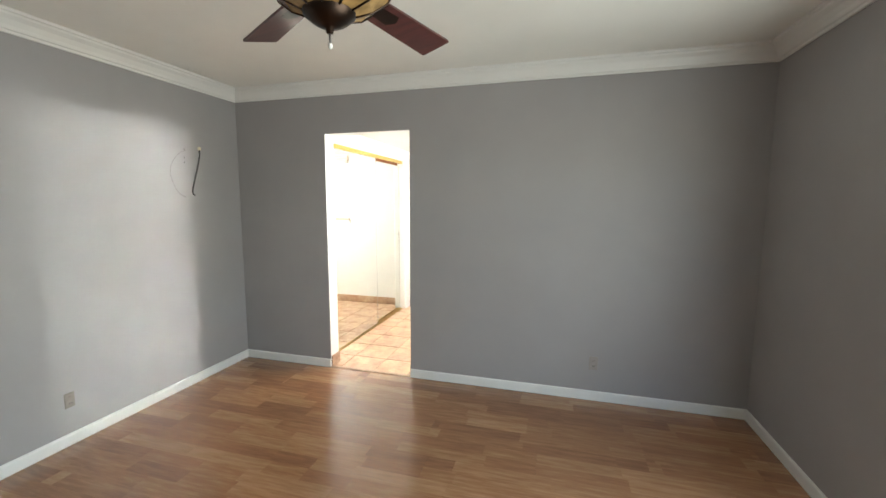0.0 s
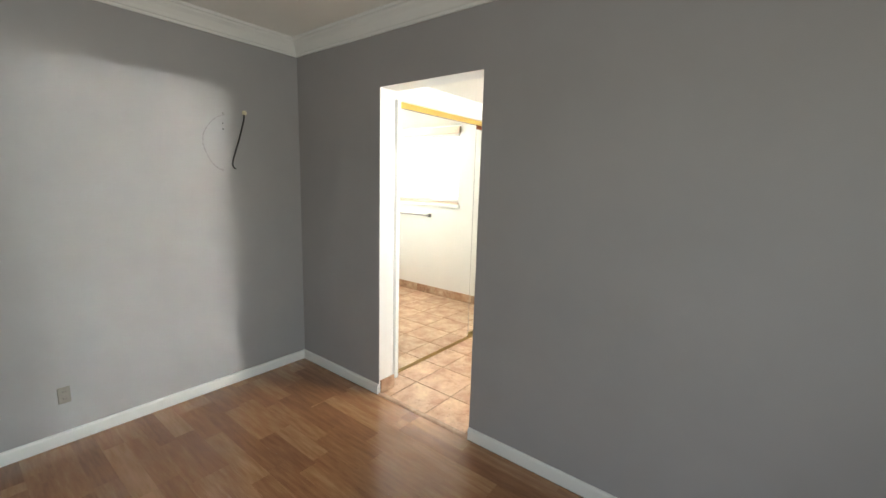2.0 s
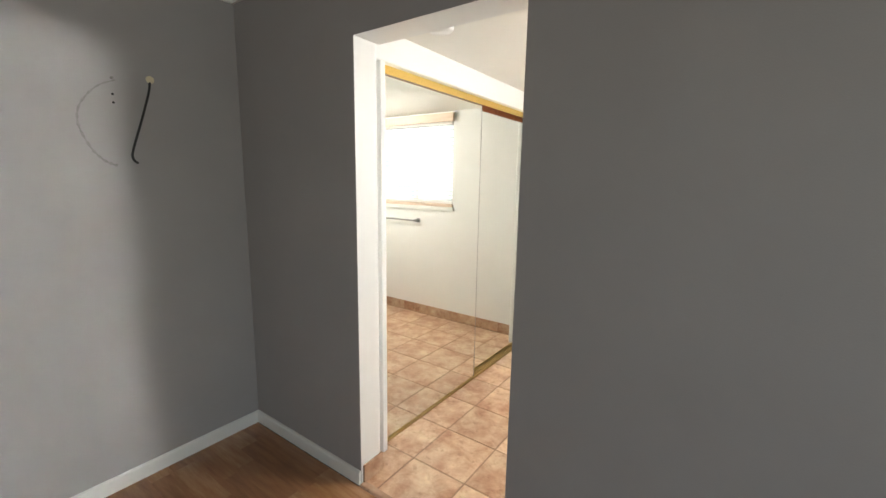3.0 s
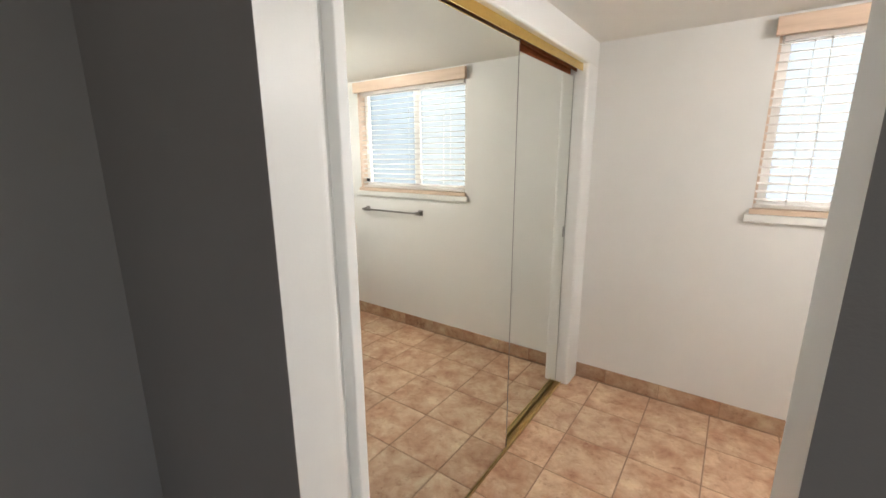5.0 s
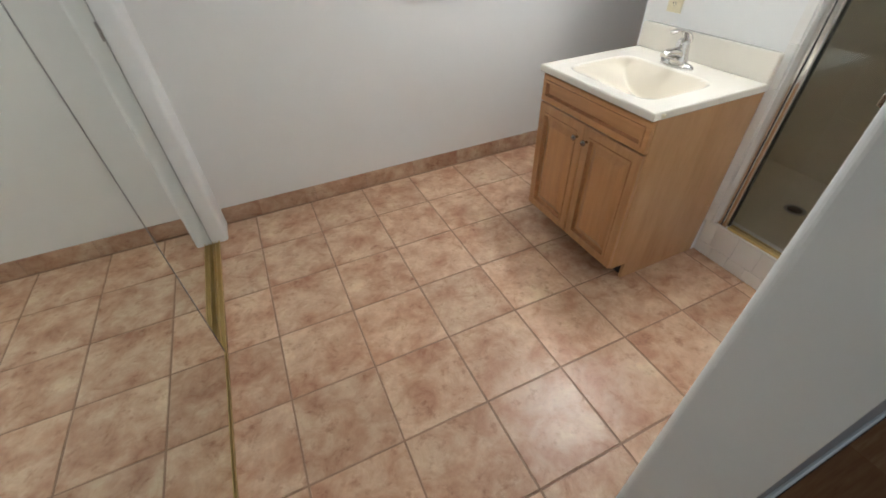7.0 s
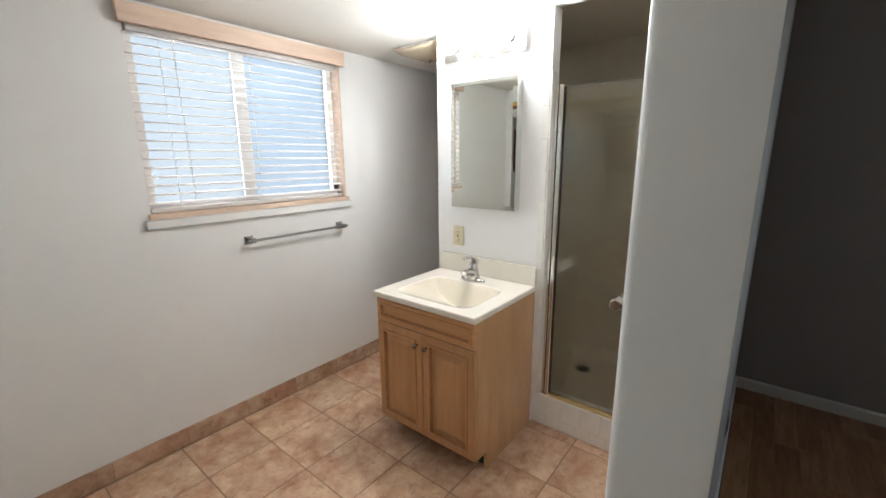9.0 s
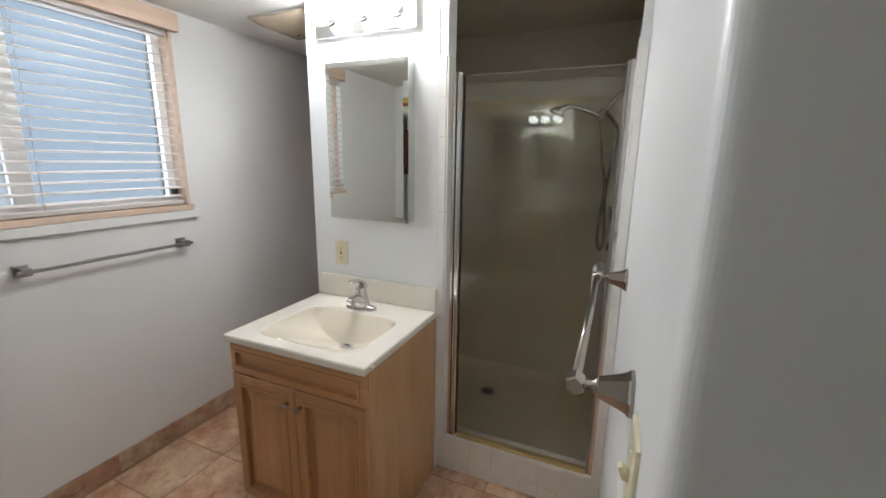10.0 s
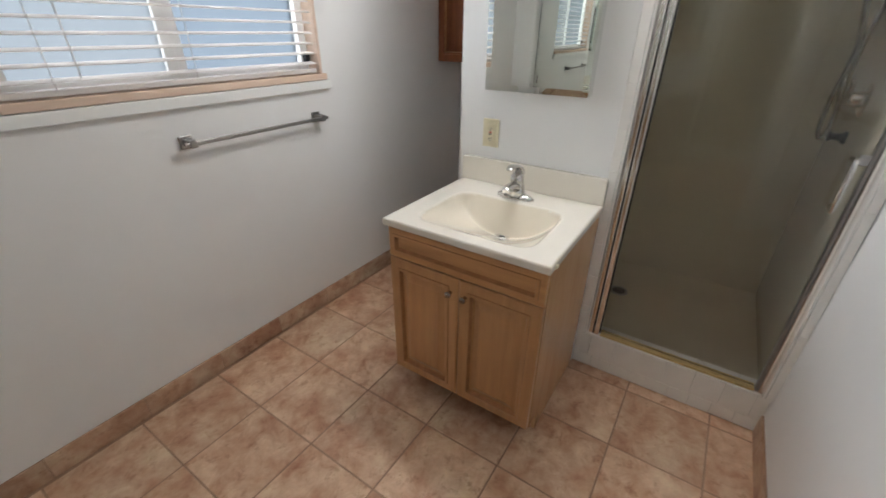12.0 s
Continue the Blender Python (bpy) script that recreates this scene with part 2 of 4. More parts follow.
SLAT = plain("blind_slat", (0.65, 0.60, 0.56), 0.4, 0.02)
VINYL = plain("window_vinyl", (0.82, 0.80, 0.77), 0.35, 0.03)
SHOWER_GLASS = clear_glass("shower_glass", (0.965, 0.97, 0.94), 0.0, 1.5)
# pane tints are near black only to dim the strong lamp seen through them
PANE = clear_glass("frosted_pane", (0.068, 0.0720, 0.0755), 0.42)
PANE_BLUE = clear_glass("frosted_pane_double", (0.053, 0.0615, 0.0710), 0.42)
PAINTED_OUTLET = plain("painted_over_plate", (0.355, 0.32, 0.29), 0.5, 0.05, 30)
PALE_OUTLET = plain("painted_plate", (0.25, 0.225, 0.19), 0.5, 0.1, 30)
BULB = glowing("lit_bulb", (1.0, 0.975, 0.945), 110)
SMUDGE = plain("wall_scuff", (0.28, 0.27, 0.262), 0.7, 0.2, 80)
STAINED = plain("stained_glass", (0.34, 0.21, 0.08), 0.2, 0.5, 16)
DARKBRONZE = metal("dark_bronze", (0.06, 0.04, 0.03), 0.35)
CREAMGLASS = plain("cream_glass", (0.42, 0.345, 0.24), 0.25, 0.04)
SATIN = metal("satin_chrome", (0.62, 0.60, 0.58), 0.18)
# near black for what lies in gaps; at the toe it paints the shade
GAP_DARK = plain("dark_gap", (0.02, 0.017, 0.015), 0.8)


# ---- mesh tools ----
def box(bm, x0, x1, y0, y1, z0, z1):
    vs = [bm.verts.new(c) for c in ((x0, y0, z0), (x1, y0, z0), (x1, y1, z0), (x0, y1, z0), (x0, y0, z1), (x1, y0, z1), (x1, y1, z1), (x0, y1, z1))]
    return [bm.faces.new([vs[i] for i in f]) for f in ((3, 2, 1, 0), (4, 5, 6, 7), (0, 1, 5, 4), (1, 2, 6, 5), (2, 3, 7, 6), (3, 0, 4, 7))]


def boxes(*rows):
    bm = bmesh.new()
    for r in rows:
        box(bm, *r)
    return bm


def soft_box(x0, x1, y0, y1, z0, z1, r=0.004, seg=2):
    bm = boxes((x0, x1, y0, y1, z0, z1))
    bmesh.ops.bevel(bm, geom=list(bm.edges), offset=r, segments=seg, profile=0.5, affect="EDGES")
    return bm


def prism(points, lo, hi, axis="z"):
    """A closed outline drawn out along an axis; outline in the other two axes, in order."""
    bm = bmesh.new()

    def put(p, h):
        return {"z": (p[0], p[1], h), "y": (p[0], h, p[1]), "x": (h, p[0], p[1])}[axis]
    a = [bm.verts.new(put(p, lo)) for p in points]
    b = [bm.verts.new(put(p, hi)) for p in points]
    k = len(points)
    for i in range(k):
        bm.faces.new((a[i], a[(i + 1) % k], b[(i + 1) % k], b[i]))
    bm.faces.new(a[::-1]), bm.faces.new(b)
    bmesh.ops.recalc_face_normals(bm, faces=bm.faces)
    return bm


def rounded(points, radii, seg=5):
    """An outline with rounded corners."""
    out = []
    k = len(points)
    for i, (p, r) in enumerate(zip(points, radii)):
        p = Vector(p)
        if r <= 0:
            out.append(tuple(p))
            continue
        a = (Vector(points[i - 1]) - p).normalized()
        b = (Vector(points[(i + 1) % k]) - p).normalized()
        for j in range(seg + 1):
            f = j / seg
            q = p + a * r * (1 - f) ** 2 + b * r * f ** 2
            out.append(tuple(q))
    return out


def lathe(profile, seg=24, m=None):
    """Turned about z: rows of (radius, height)."""
    bm = bmesh.new()
    rings = []
    for r, z in profile:
        if r < 1e-6:
            rings.append([bm.verts.new((0, 0, z))])
        else:
            rings.append([bm.verts.new((r * math.cos(2 * math.pi * i / seg), r * math.sin(2 * math.pi * i / seg), z)) for i in range(seg)])
    for a, b in zip(rings, rings[1:]):
        for i in range(seg):
            j = (i + 1) % seg
            if len(a) == 1 and len(b) == 1:
                continue
            if len(a) == 1:
                bm.faces.new((a[0], b[i], b[j]))
            elif len(b) == 1:
                bm.faces.new((a[i], b[0], a[j]))
            else:
                bm.faces.new((a[i], b[i], b[j], a[j]))
    bmesh.ops.recalc_face_normals(bm, faces=bm.faces)
    if m is not None:
        bm.transform(m)
    for f in bm.faces:
        f.smooth = True
    return bm


def tube(points, radius, seg=10, closed_ends=True):
    """A round bar along a line of points; radius a number or one for each point."""
    bm = bmesh.new()
    pts = [Vector(p) for p in points]
    rad = radius if isinstance(radius, (list, tuple)) else [radius] * len(pts)
    rings = []
    side = None
    for i, p in enumerate(pts):
        d = (pts[min(i + 1, len(pts) - 1)] - pts[max(i - 1, 0)]).normalized()
        if side is None:
            side = d.orthogonal().normalized()
        side = (side - d * side.dot(d)).normalized()
        up = d.cross(side)
        rings.append([bm.verts.new(p + (side * math.cos(2 * math.pi * k / seg) + up * math.sin(2 * math.pi * k / seg)) * rad[i]) for k in range(seg)])
    for a, b in zip(rings, rings[1:]):
        for k in range(seg):
            bm.faces.new((a[k], a[(k + 1) % seg], b[(k + 1) % seg], b[k]))
    if closed_ends:
        bm.faces.new(rings[0][::-1]), bm.faces.new(rings[-1])
    bmesh.ops.recalc_face_normals(bm, faces=bm.faces)
    for f in bm.faces:
        f.smooth = True
    return bm


def curve_points(ctrl, steps=8):
    """A smooth line through the given points."""
    p = [Vector(c) for c in ctrl]
    p = [2 * p[0] - p[1]] + p + [2 * p[-1] - p[-2]]
    out = []
    for i in range(1, len(p) - 2):
        for k in range(steps):
            t = k / steps
            out.append(0.5 * (2 * p[i] + (p[i + 1] - p[i - 1]) * t + (2 * p[i - 1] - 5 * p[i] + 4 * p[i + 1] - p[i + 2]) * t * t
                              + (3 * p[i] - p[i - 1] - 3 * p[i + 1] + p[i + 2]) * t ** 3))
    return out + [p[-2]]


def mesh_of(name, bm, mats, pick=None):
    me = bpy.data.meshes.new(name)
    if pick:
        bm.normal_update()
        for f in bm.faces:
            f.material_index = pick(f)
    bm.to_mesh(me)
    bm.free()
    for m in (mats if isinstance(mats, (list, tuple)) else [mats]):
        me.materials.append(m)
    return me


def part(name, bm, mat, parent, label="", pick=None):
    ob = new(name, mesh_of(name, bm, mat, pick))
    ob.parent = parent
    return tagged(ob, label)


def thing(name, label, category, at=(0, 0, 0), group="", turn=0):
    ob = new(name)
    ob.empty_display_size = 0.1
    ob.matrix_world = pose(*at, 0, 0, turn)
    return tagged(ob, label, category, group)


def setting(name, bm, mat, label, pick=None, category=""):
    return tagged(new(name, mesh_of(name, bm, mat, pick)), label, category, "", "structure")


# ---- the large structure ----
def facing_bedroom(f):
    return 0 if f.normal.y < -0.7 else 1


def front_wall():
    left = prism(rounded([(BX0 - 0.12, 0), (0, 0), (0, T), (BX0 - 0.12, T)], [0, 0, 0.030, 0], 8), 0, BH + 0.1)
    right = prism(rounded([(BX1 + 0.12, 0), (BX1 + 0.12, T), (DW, T), (DW, 0)], [0, 0, 0.020, 0], 8), 0, BH + 0.1)
    head = boxes((0, DW, 0, T, DH, BH + 0.1))
    bm = bmesh.new()
    for b in (left, right, head):
        me = bpy.data.meshes.new("tmp")
        b.to_mesh(me)
        b.free()
        bm.from_mesh(me)
        bpy.data.meshes.remove(me)
    return setting("wall_front", bm, [GREY, WHITE], "wall with an open doorway, grey paint on the bedroom side and white inside", facing_bedroom)


front_wall()
setting("wall_left", boxes((BX0 - 0.12, BX0, BY0 - 0.12, 0, 0, BH + 0.1)), GREY, "grey painted bedroom wall with scuffs and filler marks")
setting("wall_back", boxes((BX0, BX1, BY0 - 0.12, BY0, 0, BH + 0.1)), GREY, "plain grey painted bedroom wall")
# opening out of view, assumed and sized to let the bedroom lamps shine in
WY0, WY1, WZ0, WZ1 = -2.9, -1.2, 0.02, 2.08
setting("wall_right", boxes((BX1, BX1 + 0.12, BY0 - 0.12, WY0, 0, BH + 0.1), (BX1, BX1 + 0.12, WY1, 0, 0, BH + 0.1),
                            (BX1, BX1 + 0.12, WY0, WY1, 0, WZ0), (BX1, BX1 + 0.12, WY0, WY1, WZ1, BH + 0.1)), GREY,
        "grey painted bedroom wall with a tall assumed window opening, unseen")
setting("ceiling_bedroom", boxes((BX0 - 0.12, BX1 + 0.12, BY0 - 0.12, T, BH + 0.1, BH + 0.16), (BX0, BX1, BY0, 0, BH, BH + 0.1)), CEIL, "cream white painted bedroom ceiling")
setting("subfloor", boxes((BX0 - 0.12, BX1 + 0.12, BY0 - 0.12, -0.004, -0.12, -0.010)), GAP_DARK, "dark underlay under the laminate boards")

# bathroom shell
WX0, WX1, WB, WT = 0.757, 1.885, 1.212, 2.068
setting("wall_far", boxes((-0.95, WX0, F, F + 0.14, 0, CH + 0.15), (WX1, AX1 + 0.12, F, F + 0.14, 0, CH + 0.15),
                          (WX0, WX1, F, F + 0.14, 0, WB), (WX0, WX1, F, F + 0.14, WT, CH + 0.15)), WHITE, "white painted bathroom wall with a window opening")
setting("wall_vanity", boxes((V, V + 0.11, COL0, COL1, 0, CH)), WHITE, "white painted wall end behind the vanity")
setting("wall_alcove", boxes((V + 0.11, AX1 + 0.12, SY1 + 0.01, COL1, 0, CH), (AX1, AX1 + 0.12, COL1, F, 0, CH)), WHITE, "white painted walls of the dim alcove")
setting("wall_stall", boxes((SX1 + 0.01, SX1 + 0.1, 0.165, SY1 + 0.01, 0, 2.3), (V + 0.11, SX1 + 0.01, SY1 + 0.001, SY1 + 0.01, CH, 2.3)), WHITE, "wall around the shower stall")
setting("ceiling_bathroom", boxes((-0.95, V + 0.05, T, F, CH, CH + 0.14), (V + 0.05, AX1 + 0.12, SY1, F, CH, CH + 0.14)), CEIL, "low white painted bathroom ceiling")
setting("ceiling_stall", boxes((V + 0.05, SX1 + 0.1, T, SY1, 2.2, 2.3)), STALL_PAINT, "painted ceiling over the shower stall")
setting("floor_bathroom", boxes((-0.95, AX1 + 0.12, 0.0, F, -0.12, -0.0022)), GROUT, "brown grout bed of the bathroom floor")


def closet_wall():
    near = prism(rounded([(-0.118, T + 0.004), (-0.118, 0.235), (CX, 0.235), (CX, CY0), (-0.20, CY0), (-0.20, T + 0.004)], [0, 0, 0.006, 0.010, 0, 0]), 0, CHD)
    far = prism(rounded([(-0.20, CY1), (CX, CY1), (CX, F), (-0.20, F)], [0, 0.022, 0, 0], 8), 0, CHD)
    head = prism(rounded([(-0.20, CHD), (CX, CHD), (CX, CH), (-0.20, CH)], [0, 0.012, 0, 0]), T + 0.004, F, "y")
    bm = bmesh.new()
    for b in (near, far, head):
        me = bpy.data.meshes.new("tmp")
        b.to_mesh(me)
        b.free()
        bm.from_mesh(me)
        bpy.data.meshes.remove(me)
    return setting("wall_closet", bm, CASING, "white painted rounded posts and head around the closet doors")


closet_wall()
setting("closet_back", boxes((-0.95, -0.85, T, F, 0, CH), (-0.85, -0.20, T, T + 0.003, 0, CH)), WHITE, "plain white closet back wall")


# ---- bedroom trim ----
def crown(points_from, points_to, inward, name):
    """Cove moulding: a curved profile drawn along a wall's top."""
    prof = [(0, 0), (0, -0.105), (0.012, -0.105), (0.014, -0.092), (0.022, -0.088), (0.03, -0.07), (0.046, -0.045),
            (0.066, -0.028), (0.07, -0.018), (0.082, -0.014), (0.084, 0)]
    a, b, w = Vector(points_from), Vector(points_to), Vector(inward)
    d = (b - a).normalized()
    bm = bmesh.new()
    ra = [bm.verts.new(a + w * p + d * p + Vector((0, 0, BH - 0.001 + q))) for p, q in prof]
    rb = [bm.verts.new(b + w * p - d * p + Vector((0, 0, BH - 0.001 + q))) for p, q in prof]
    for i in range(len(prof)):
        j = (i + 1) % len(prof)
        bm.faces.new((ra[i], ra[j], rb[j], rb[i]))
    bm.faces.new(ra), bm.faces.new(rb[::-1])
    bmesh.ops.recalc_face_normals(bm, faces=bm.faces)
    return setting(name, bm, TRIM, "cream white crown moulding along the bedroom ceiling", None, "moulding")


crown((BX0, 0, 0), (BX1, 0, 0), (0, -1, 0), "trim_front")
crown((BX0, BY0, 0), (BX0, 0, 0), (1, 0, 0), "trim_left")
crown((BX1, 0, 0), (BX1, BY0, 0), (-1, 0, 0), "trim_right")
crown((BX1, BY0, 0), (BX0, BY0, 0), (0, 1, 0), "trim_back")


def skirting(a, b, inward, name):
    prof = [(0, 0.001), (0.013, 0.001), (0.013, 0.058), (0.011, 0.066), (0.006, 0.071), (0, 0.072)]
    a, b, w = Vector(a), Vector(b), Vector(inward)
    bm = bmesh.new()
    ra = [bm.verts.new(a + w * (p + 0.0005) + Vector((0, 0, q))) for p, q in prof]
    rb = [bm.verts.new(b + w * (p + 0.0005) + Vector((0, 0, q))) for p, q in prof]
    for i in range(len(prof)):
        j = (i + 1) % len(prof)
        bm.faces.new((ra[i], ra[j], rb[j], rb[i]))
    bm.faces.new(ra), bm.faces.new(rb[::-1])
    bmesh.ops.recalc_face_normals(bm, faces=bm.faces)
    return setting(name, bm, TRIM, "white painted skirting board against the grey wall", None, "baseboard")


skirting((BX0 + 0.0135, 0, 0), (-0.002, 0, 0), (0, -1, 0), "baseboard_front_left")
skirting((DW + 0.002, 0, 0), (BX1 - 0.0135, 0, 0), (0, -1, 0), "baseboard_front_right")
skirting((BX0, BY0, 0), (BX0, 0, 0), (1, 0, 0), "baseboard_left")
skirting((BX1, 0, 0), (BX1, BY0, 0), (-1, 0, 0), "baseboard_right")
skirting((BX0 + 0.0135, BY0, 0), (BX1 - 0.0135, BY0, 0), (0, 1, 0), "baseboard_back")


# ---- bathroom window with blind ----
def bathroom_window():
    w = setting("window_1", boxes((WX0, WX1, F + 0.128, F + 0.138, WB - 0.03, WB)), VINYL, "sliding window with frosted panes in a raw pine surround", None, "window")
    fr = boxes((WX0 + 0.012, WX0 + 0.05, F + 0.07, F + 0.12, WB + 0.012, WT - 0.012), (WX1 - 0.05, WX1 - 0.012, F + 0.07, F + 0.12, WB + 0.012, WT - 0.012),
               (WX0 + 0.05, WX1 - 0.05, F + 0.07, F + 0.12, WB + 0.012, WB + 0.045), (WX0 + 0.05, WX1 - 0.05, F + 0.07, F + 0.12, WT - 0.045, WT - 0.012))
    part("window_frame", fr, VINYL, w, "white vinyl window frame")
    xm = 1.268
    part("meeting_rail", soft_box(xm - 0.028, xm + 0.012, F + 0.066, F + 0.10, WB + 0.045, WT - 0.045, 0.003), VINYL, w)
    part("meeting_rail", soft_box(xm + 0.014, xm + 0.05, F + 0.085, F + 0.115, WB + 0.045, WT - 0.045, 0.003), VINYL, w, "pale edge of the fixed sash")
    a = part("pane", boxes((WX0 + 0.05, xm - 0.02, F + 0.082, F + 0.087, WB + 0.045, WT - 0.045)), PANE, w, "frosted glass pane")
    b = part("pane", boxes((xm + 0.045, WX1 - 0.05, F + 0.10, F + 0.105, WB + 0.045, WT - 0.045)), PANE_BLUE, w, "frosted glass pane")
    a.visible_shadow = b.visible_shadow = False
    # pine lining and edges
    t = 0.012
    part("lining", boxes((WX0, WX0 + t, F + 0.040, F + 0.128, WB + t, WT - t)), PINE, w, "raw pine side lining")
    part("lining", boxes((WX1 - t, WX1, F - 0.004, F + 0.128, WB + t, WT - t)), PINE, w, "raw pine side lining")
    part("lining", boxes((WX0, WX1, F - 0.004, F + 0.128, WT - t, WT)), PINE, w, "raw pine head lining")
    part("stool", soft_box(WX0 - 0.012, WX1 + 0.012, F - 0.022, F + 0.128, WB - 0.016, WB + t - 0.001, 0.003), PINE, w, "raw pine window stool")
    part("apron", soft_box(WX0 - 0.03, WX1 + 0.035, F - 0.022, F - 0.0005, WB - 0.058, WB - 0.018, 0.003), TRIM, w, "white painted apron under the window")
    part("latch", soft_box(WX1 - 0.046, WX1 - 0.018, F + 0.045, F + 0.066, WB + 0.05, WB + 0.10, 0.004), BLACK, w, "dark window latch")
    return w


bathroom_window()


def window_blind():
    b = thing("window_blind", "white slatted blind, lowered and open, hung in the pine window surround", "blind", (0, 0, 0))
    part("valance", soft_box(WX0 - 0.018, WX1 + 0.020, F - 0.042, F - 0.012, WT - 0.03, WT + 0.052, 0.004), PINE, b, "raw pine valance")
    part("head_rail", boxes((WX0 + 0.02, WX1 - 0.02, F + 0.006, F + 0.05, WT - 0.05, WT - 0.014)), SLAT, b)
    me = None
    n = 19
    z0, z1 = WB + 0.055, WT - 0.062
    for i in range(n):
        if me is None:
            bm = bmesh.new()
            rows = []
            for k in range(5):
                u = k / 4
                y = -0.024 + 0.048 * u
                z = 0.0045 * (1 - (2 * u - 1) ** 2) + (u - 0.5) * 0.006
                rows.append([bm.verts.new((x, y, z + s)) for s in (0.0, 0.0025) for x in (WX0 + 0.003, WX1 - 0.030)])
            for p, q in zip(rows, rows[1:]):
                bm.faces.new((p[0], p[1], q[1], q[0])), bm.faces.new((p[2], q[2], q[3], p[3]))
                bm.faces.new((p[0], q[0], q[2], p[2])), bm.faces.new((p[1], p[3], q[3], q[1]))
            bm.faces.new((rows[0][0], rows[0][2], rows[0][3], rows[0][1])), bm.faces.new((rows[-1][0], rows[-1][1], rows[-1][3], rows[-1][2]))
            bmesh.ops.recalc_face_normals(bm, faces=bm.faces)
            me = mesh_of("slat", bm, SLAT)
        o = new("slat", me)
        o.parent = b
        o.matrix_world = pose(0, F + 0.020, z0 + (z1 - z0) * i / (n - 1))
    part("bottom_rail", soft_box(WX0 + 0.003, WX1 - 0.030, F - 0.004, F + 0.044, WB + 0.016, WB + 0.034, 0.003), SLAT, b)
    for x in (WX0 + 0.13, (WX0 + WX1) / 2 - 0.02, WX1 - 0.13):
        part("ladder_cord", tube([(x, F - 0.005, WB + 0.03), (x, F - 0.005, WT - 0.04)], 0.0012, 6), SLAT, b)
    part("pull_cord", tube(curve_points([(WX0 + 0.19, F - 0.002, WT - 0.05), (WX0 + 0.195, F - 0.003, 1.7), (WX0 + 0.20, F - 0.001, WB + 0.06)]), 0.002, 6), SLAT, b)
    return b


window_blind()


# ---- closet doors ----
def closet_doors():
    def door(y0, y1, x, top):
        d = thing("mirror_door", "tall mirrored sliding closet door standing in a brass track", "closet door", (x, (y0 + y1) / 2, 0.02), "closet doors")
        h = (y1 - y0) / 2
        part("mirror", boxes((-0.006, 0, -h + 0.003, h - 0.003, 0.004, top)), MIRROR, d, "mirror glass")
        part("backing", boxes((-0.016, -0.0065, -h, h, 0.0, top + 0.006)), STEEL, d)
        for s in (-1, 1):
            part("edge_strip", boxes((-0.012, 0.0012, s * h - 0.0014, s * h + 0.0014, 0, top + 0.004)), STEEL, d, "thin metal edge strip")
        return d, h
    a, h = door(CY0 + 0.006, 1.255, -0.126, 1.940)
    b, h2 = door(1.18, CY1 - 0.006, -0.158, 1.915)
    part("finger_pull", soft_box(-0.002, 0.003, h2 - 0.03, h2 - 0.018, 0.985, 1.05, 0.002), STEEL, b, "small metal finger pull")
    t = thing("door_track", "brass sliding door tracks at head and floor of the closet", "track", (0, 0, 0))
    for x in (-0.1225, -0.1425, -0.1545, -0.174):
        part("floor_rail", boxes((x - 0.0015, x + 0.0015, CY0 + 0.002, CY1 - 0.002, -0.004, 0.014)), BRASS_DULL, t)
    part("floor_plate", boxes((-0.1755, -0.121, CY0 + 0.002, CY1 - 0.002, -0.0039, 0.004)), BRASS_DARK, t, "tarnished brass track plate")
    part("fascia", boxes((-0.116, -0.110, CY0 + 0.002, CY1 - 0.002, CHD - 0.040, CHD - 0.001)), BRASS, t, "brass fascia")
    part("head_channel", boxes((-0.186, -0.1165, CY0 + 0.002, CY1 - 0.002, CHD - 0.02, CHD - 0.001)), BRONZE, t, "brown track channel")
    part("back_flange", boxes((-0.186, -0.180, CY0 + 0.002, CY1 - 0.002, CHD - 0.07, CHD - 0.0205)), BRONZE, t, "brown back flange of the track")
    part("head_rail", boxes((-0.149, -0.144, CY0 + 0.002, CY1 - 0.002, CHD - 0.04, CHD - 0.02)), BRONZE, t)
    return t


closet_doors()


# ---- vanity ----
VY0, VY1, VX0, VTOP = 0.876, 1.508, 1.455, 0.812


def raised_panel(y0, y1, z0, z1, x, frame=0.05, raise_=True):
    """A cabinet front facing -x: stiles and rails with a sunk field, and a raised middle."""
    th = 0.019
    outer = [(y0, z0), (y1, z0), (y1, z1), (y0, z1)]

    def inset(d):
        return [(y0 + d, z0 + d), (y1 - d, z0 + d), (y1 - d, z1 - d), (y0 + d, z1 - d)]
    loops = [(0, 0.0), (0, -th + 0.004), (0.004, -th), (frame - 0.016, -th), (frame - 0.0145, -th - 0.004), (frame - 0.005, -th - 0.005), (frame + 0.001, -th + 0.011)]
    if raise_:
        loops += [(frame + 0.010, -th + 0.011), (frame + 0.034, -th + 0.001), (frame + 0.036, -th + 0.001)]
    bm = bmesh.new()
    rings = [[bm.verts.new((x + dx, p[0], p[1])) for p in (inset(d) if d else outer)] for d, dx in loops]
    for k, (a, b) in enumerate(zip(rings, rings[1:])):
        for i in range(4):
            j = (i + 1) % 4
            fc = bm.faces.new((a[i], a[j], b[j], b[i]))
            fc.material_index = 1 if k in (3, 5) else 0
    bm.faces.new(rings[-1]), bm.faces.new(rings[0][::-1])
    bmesh.ops.recalc_face_normals(bm, faces=bm.faces)
    return bm


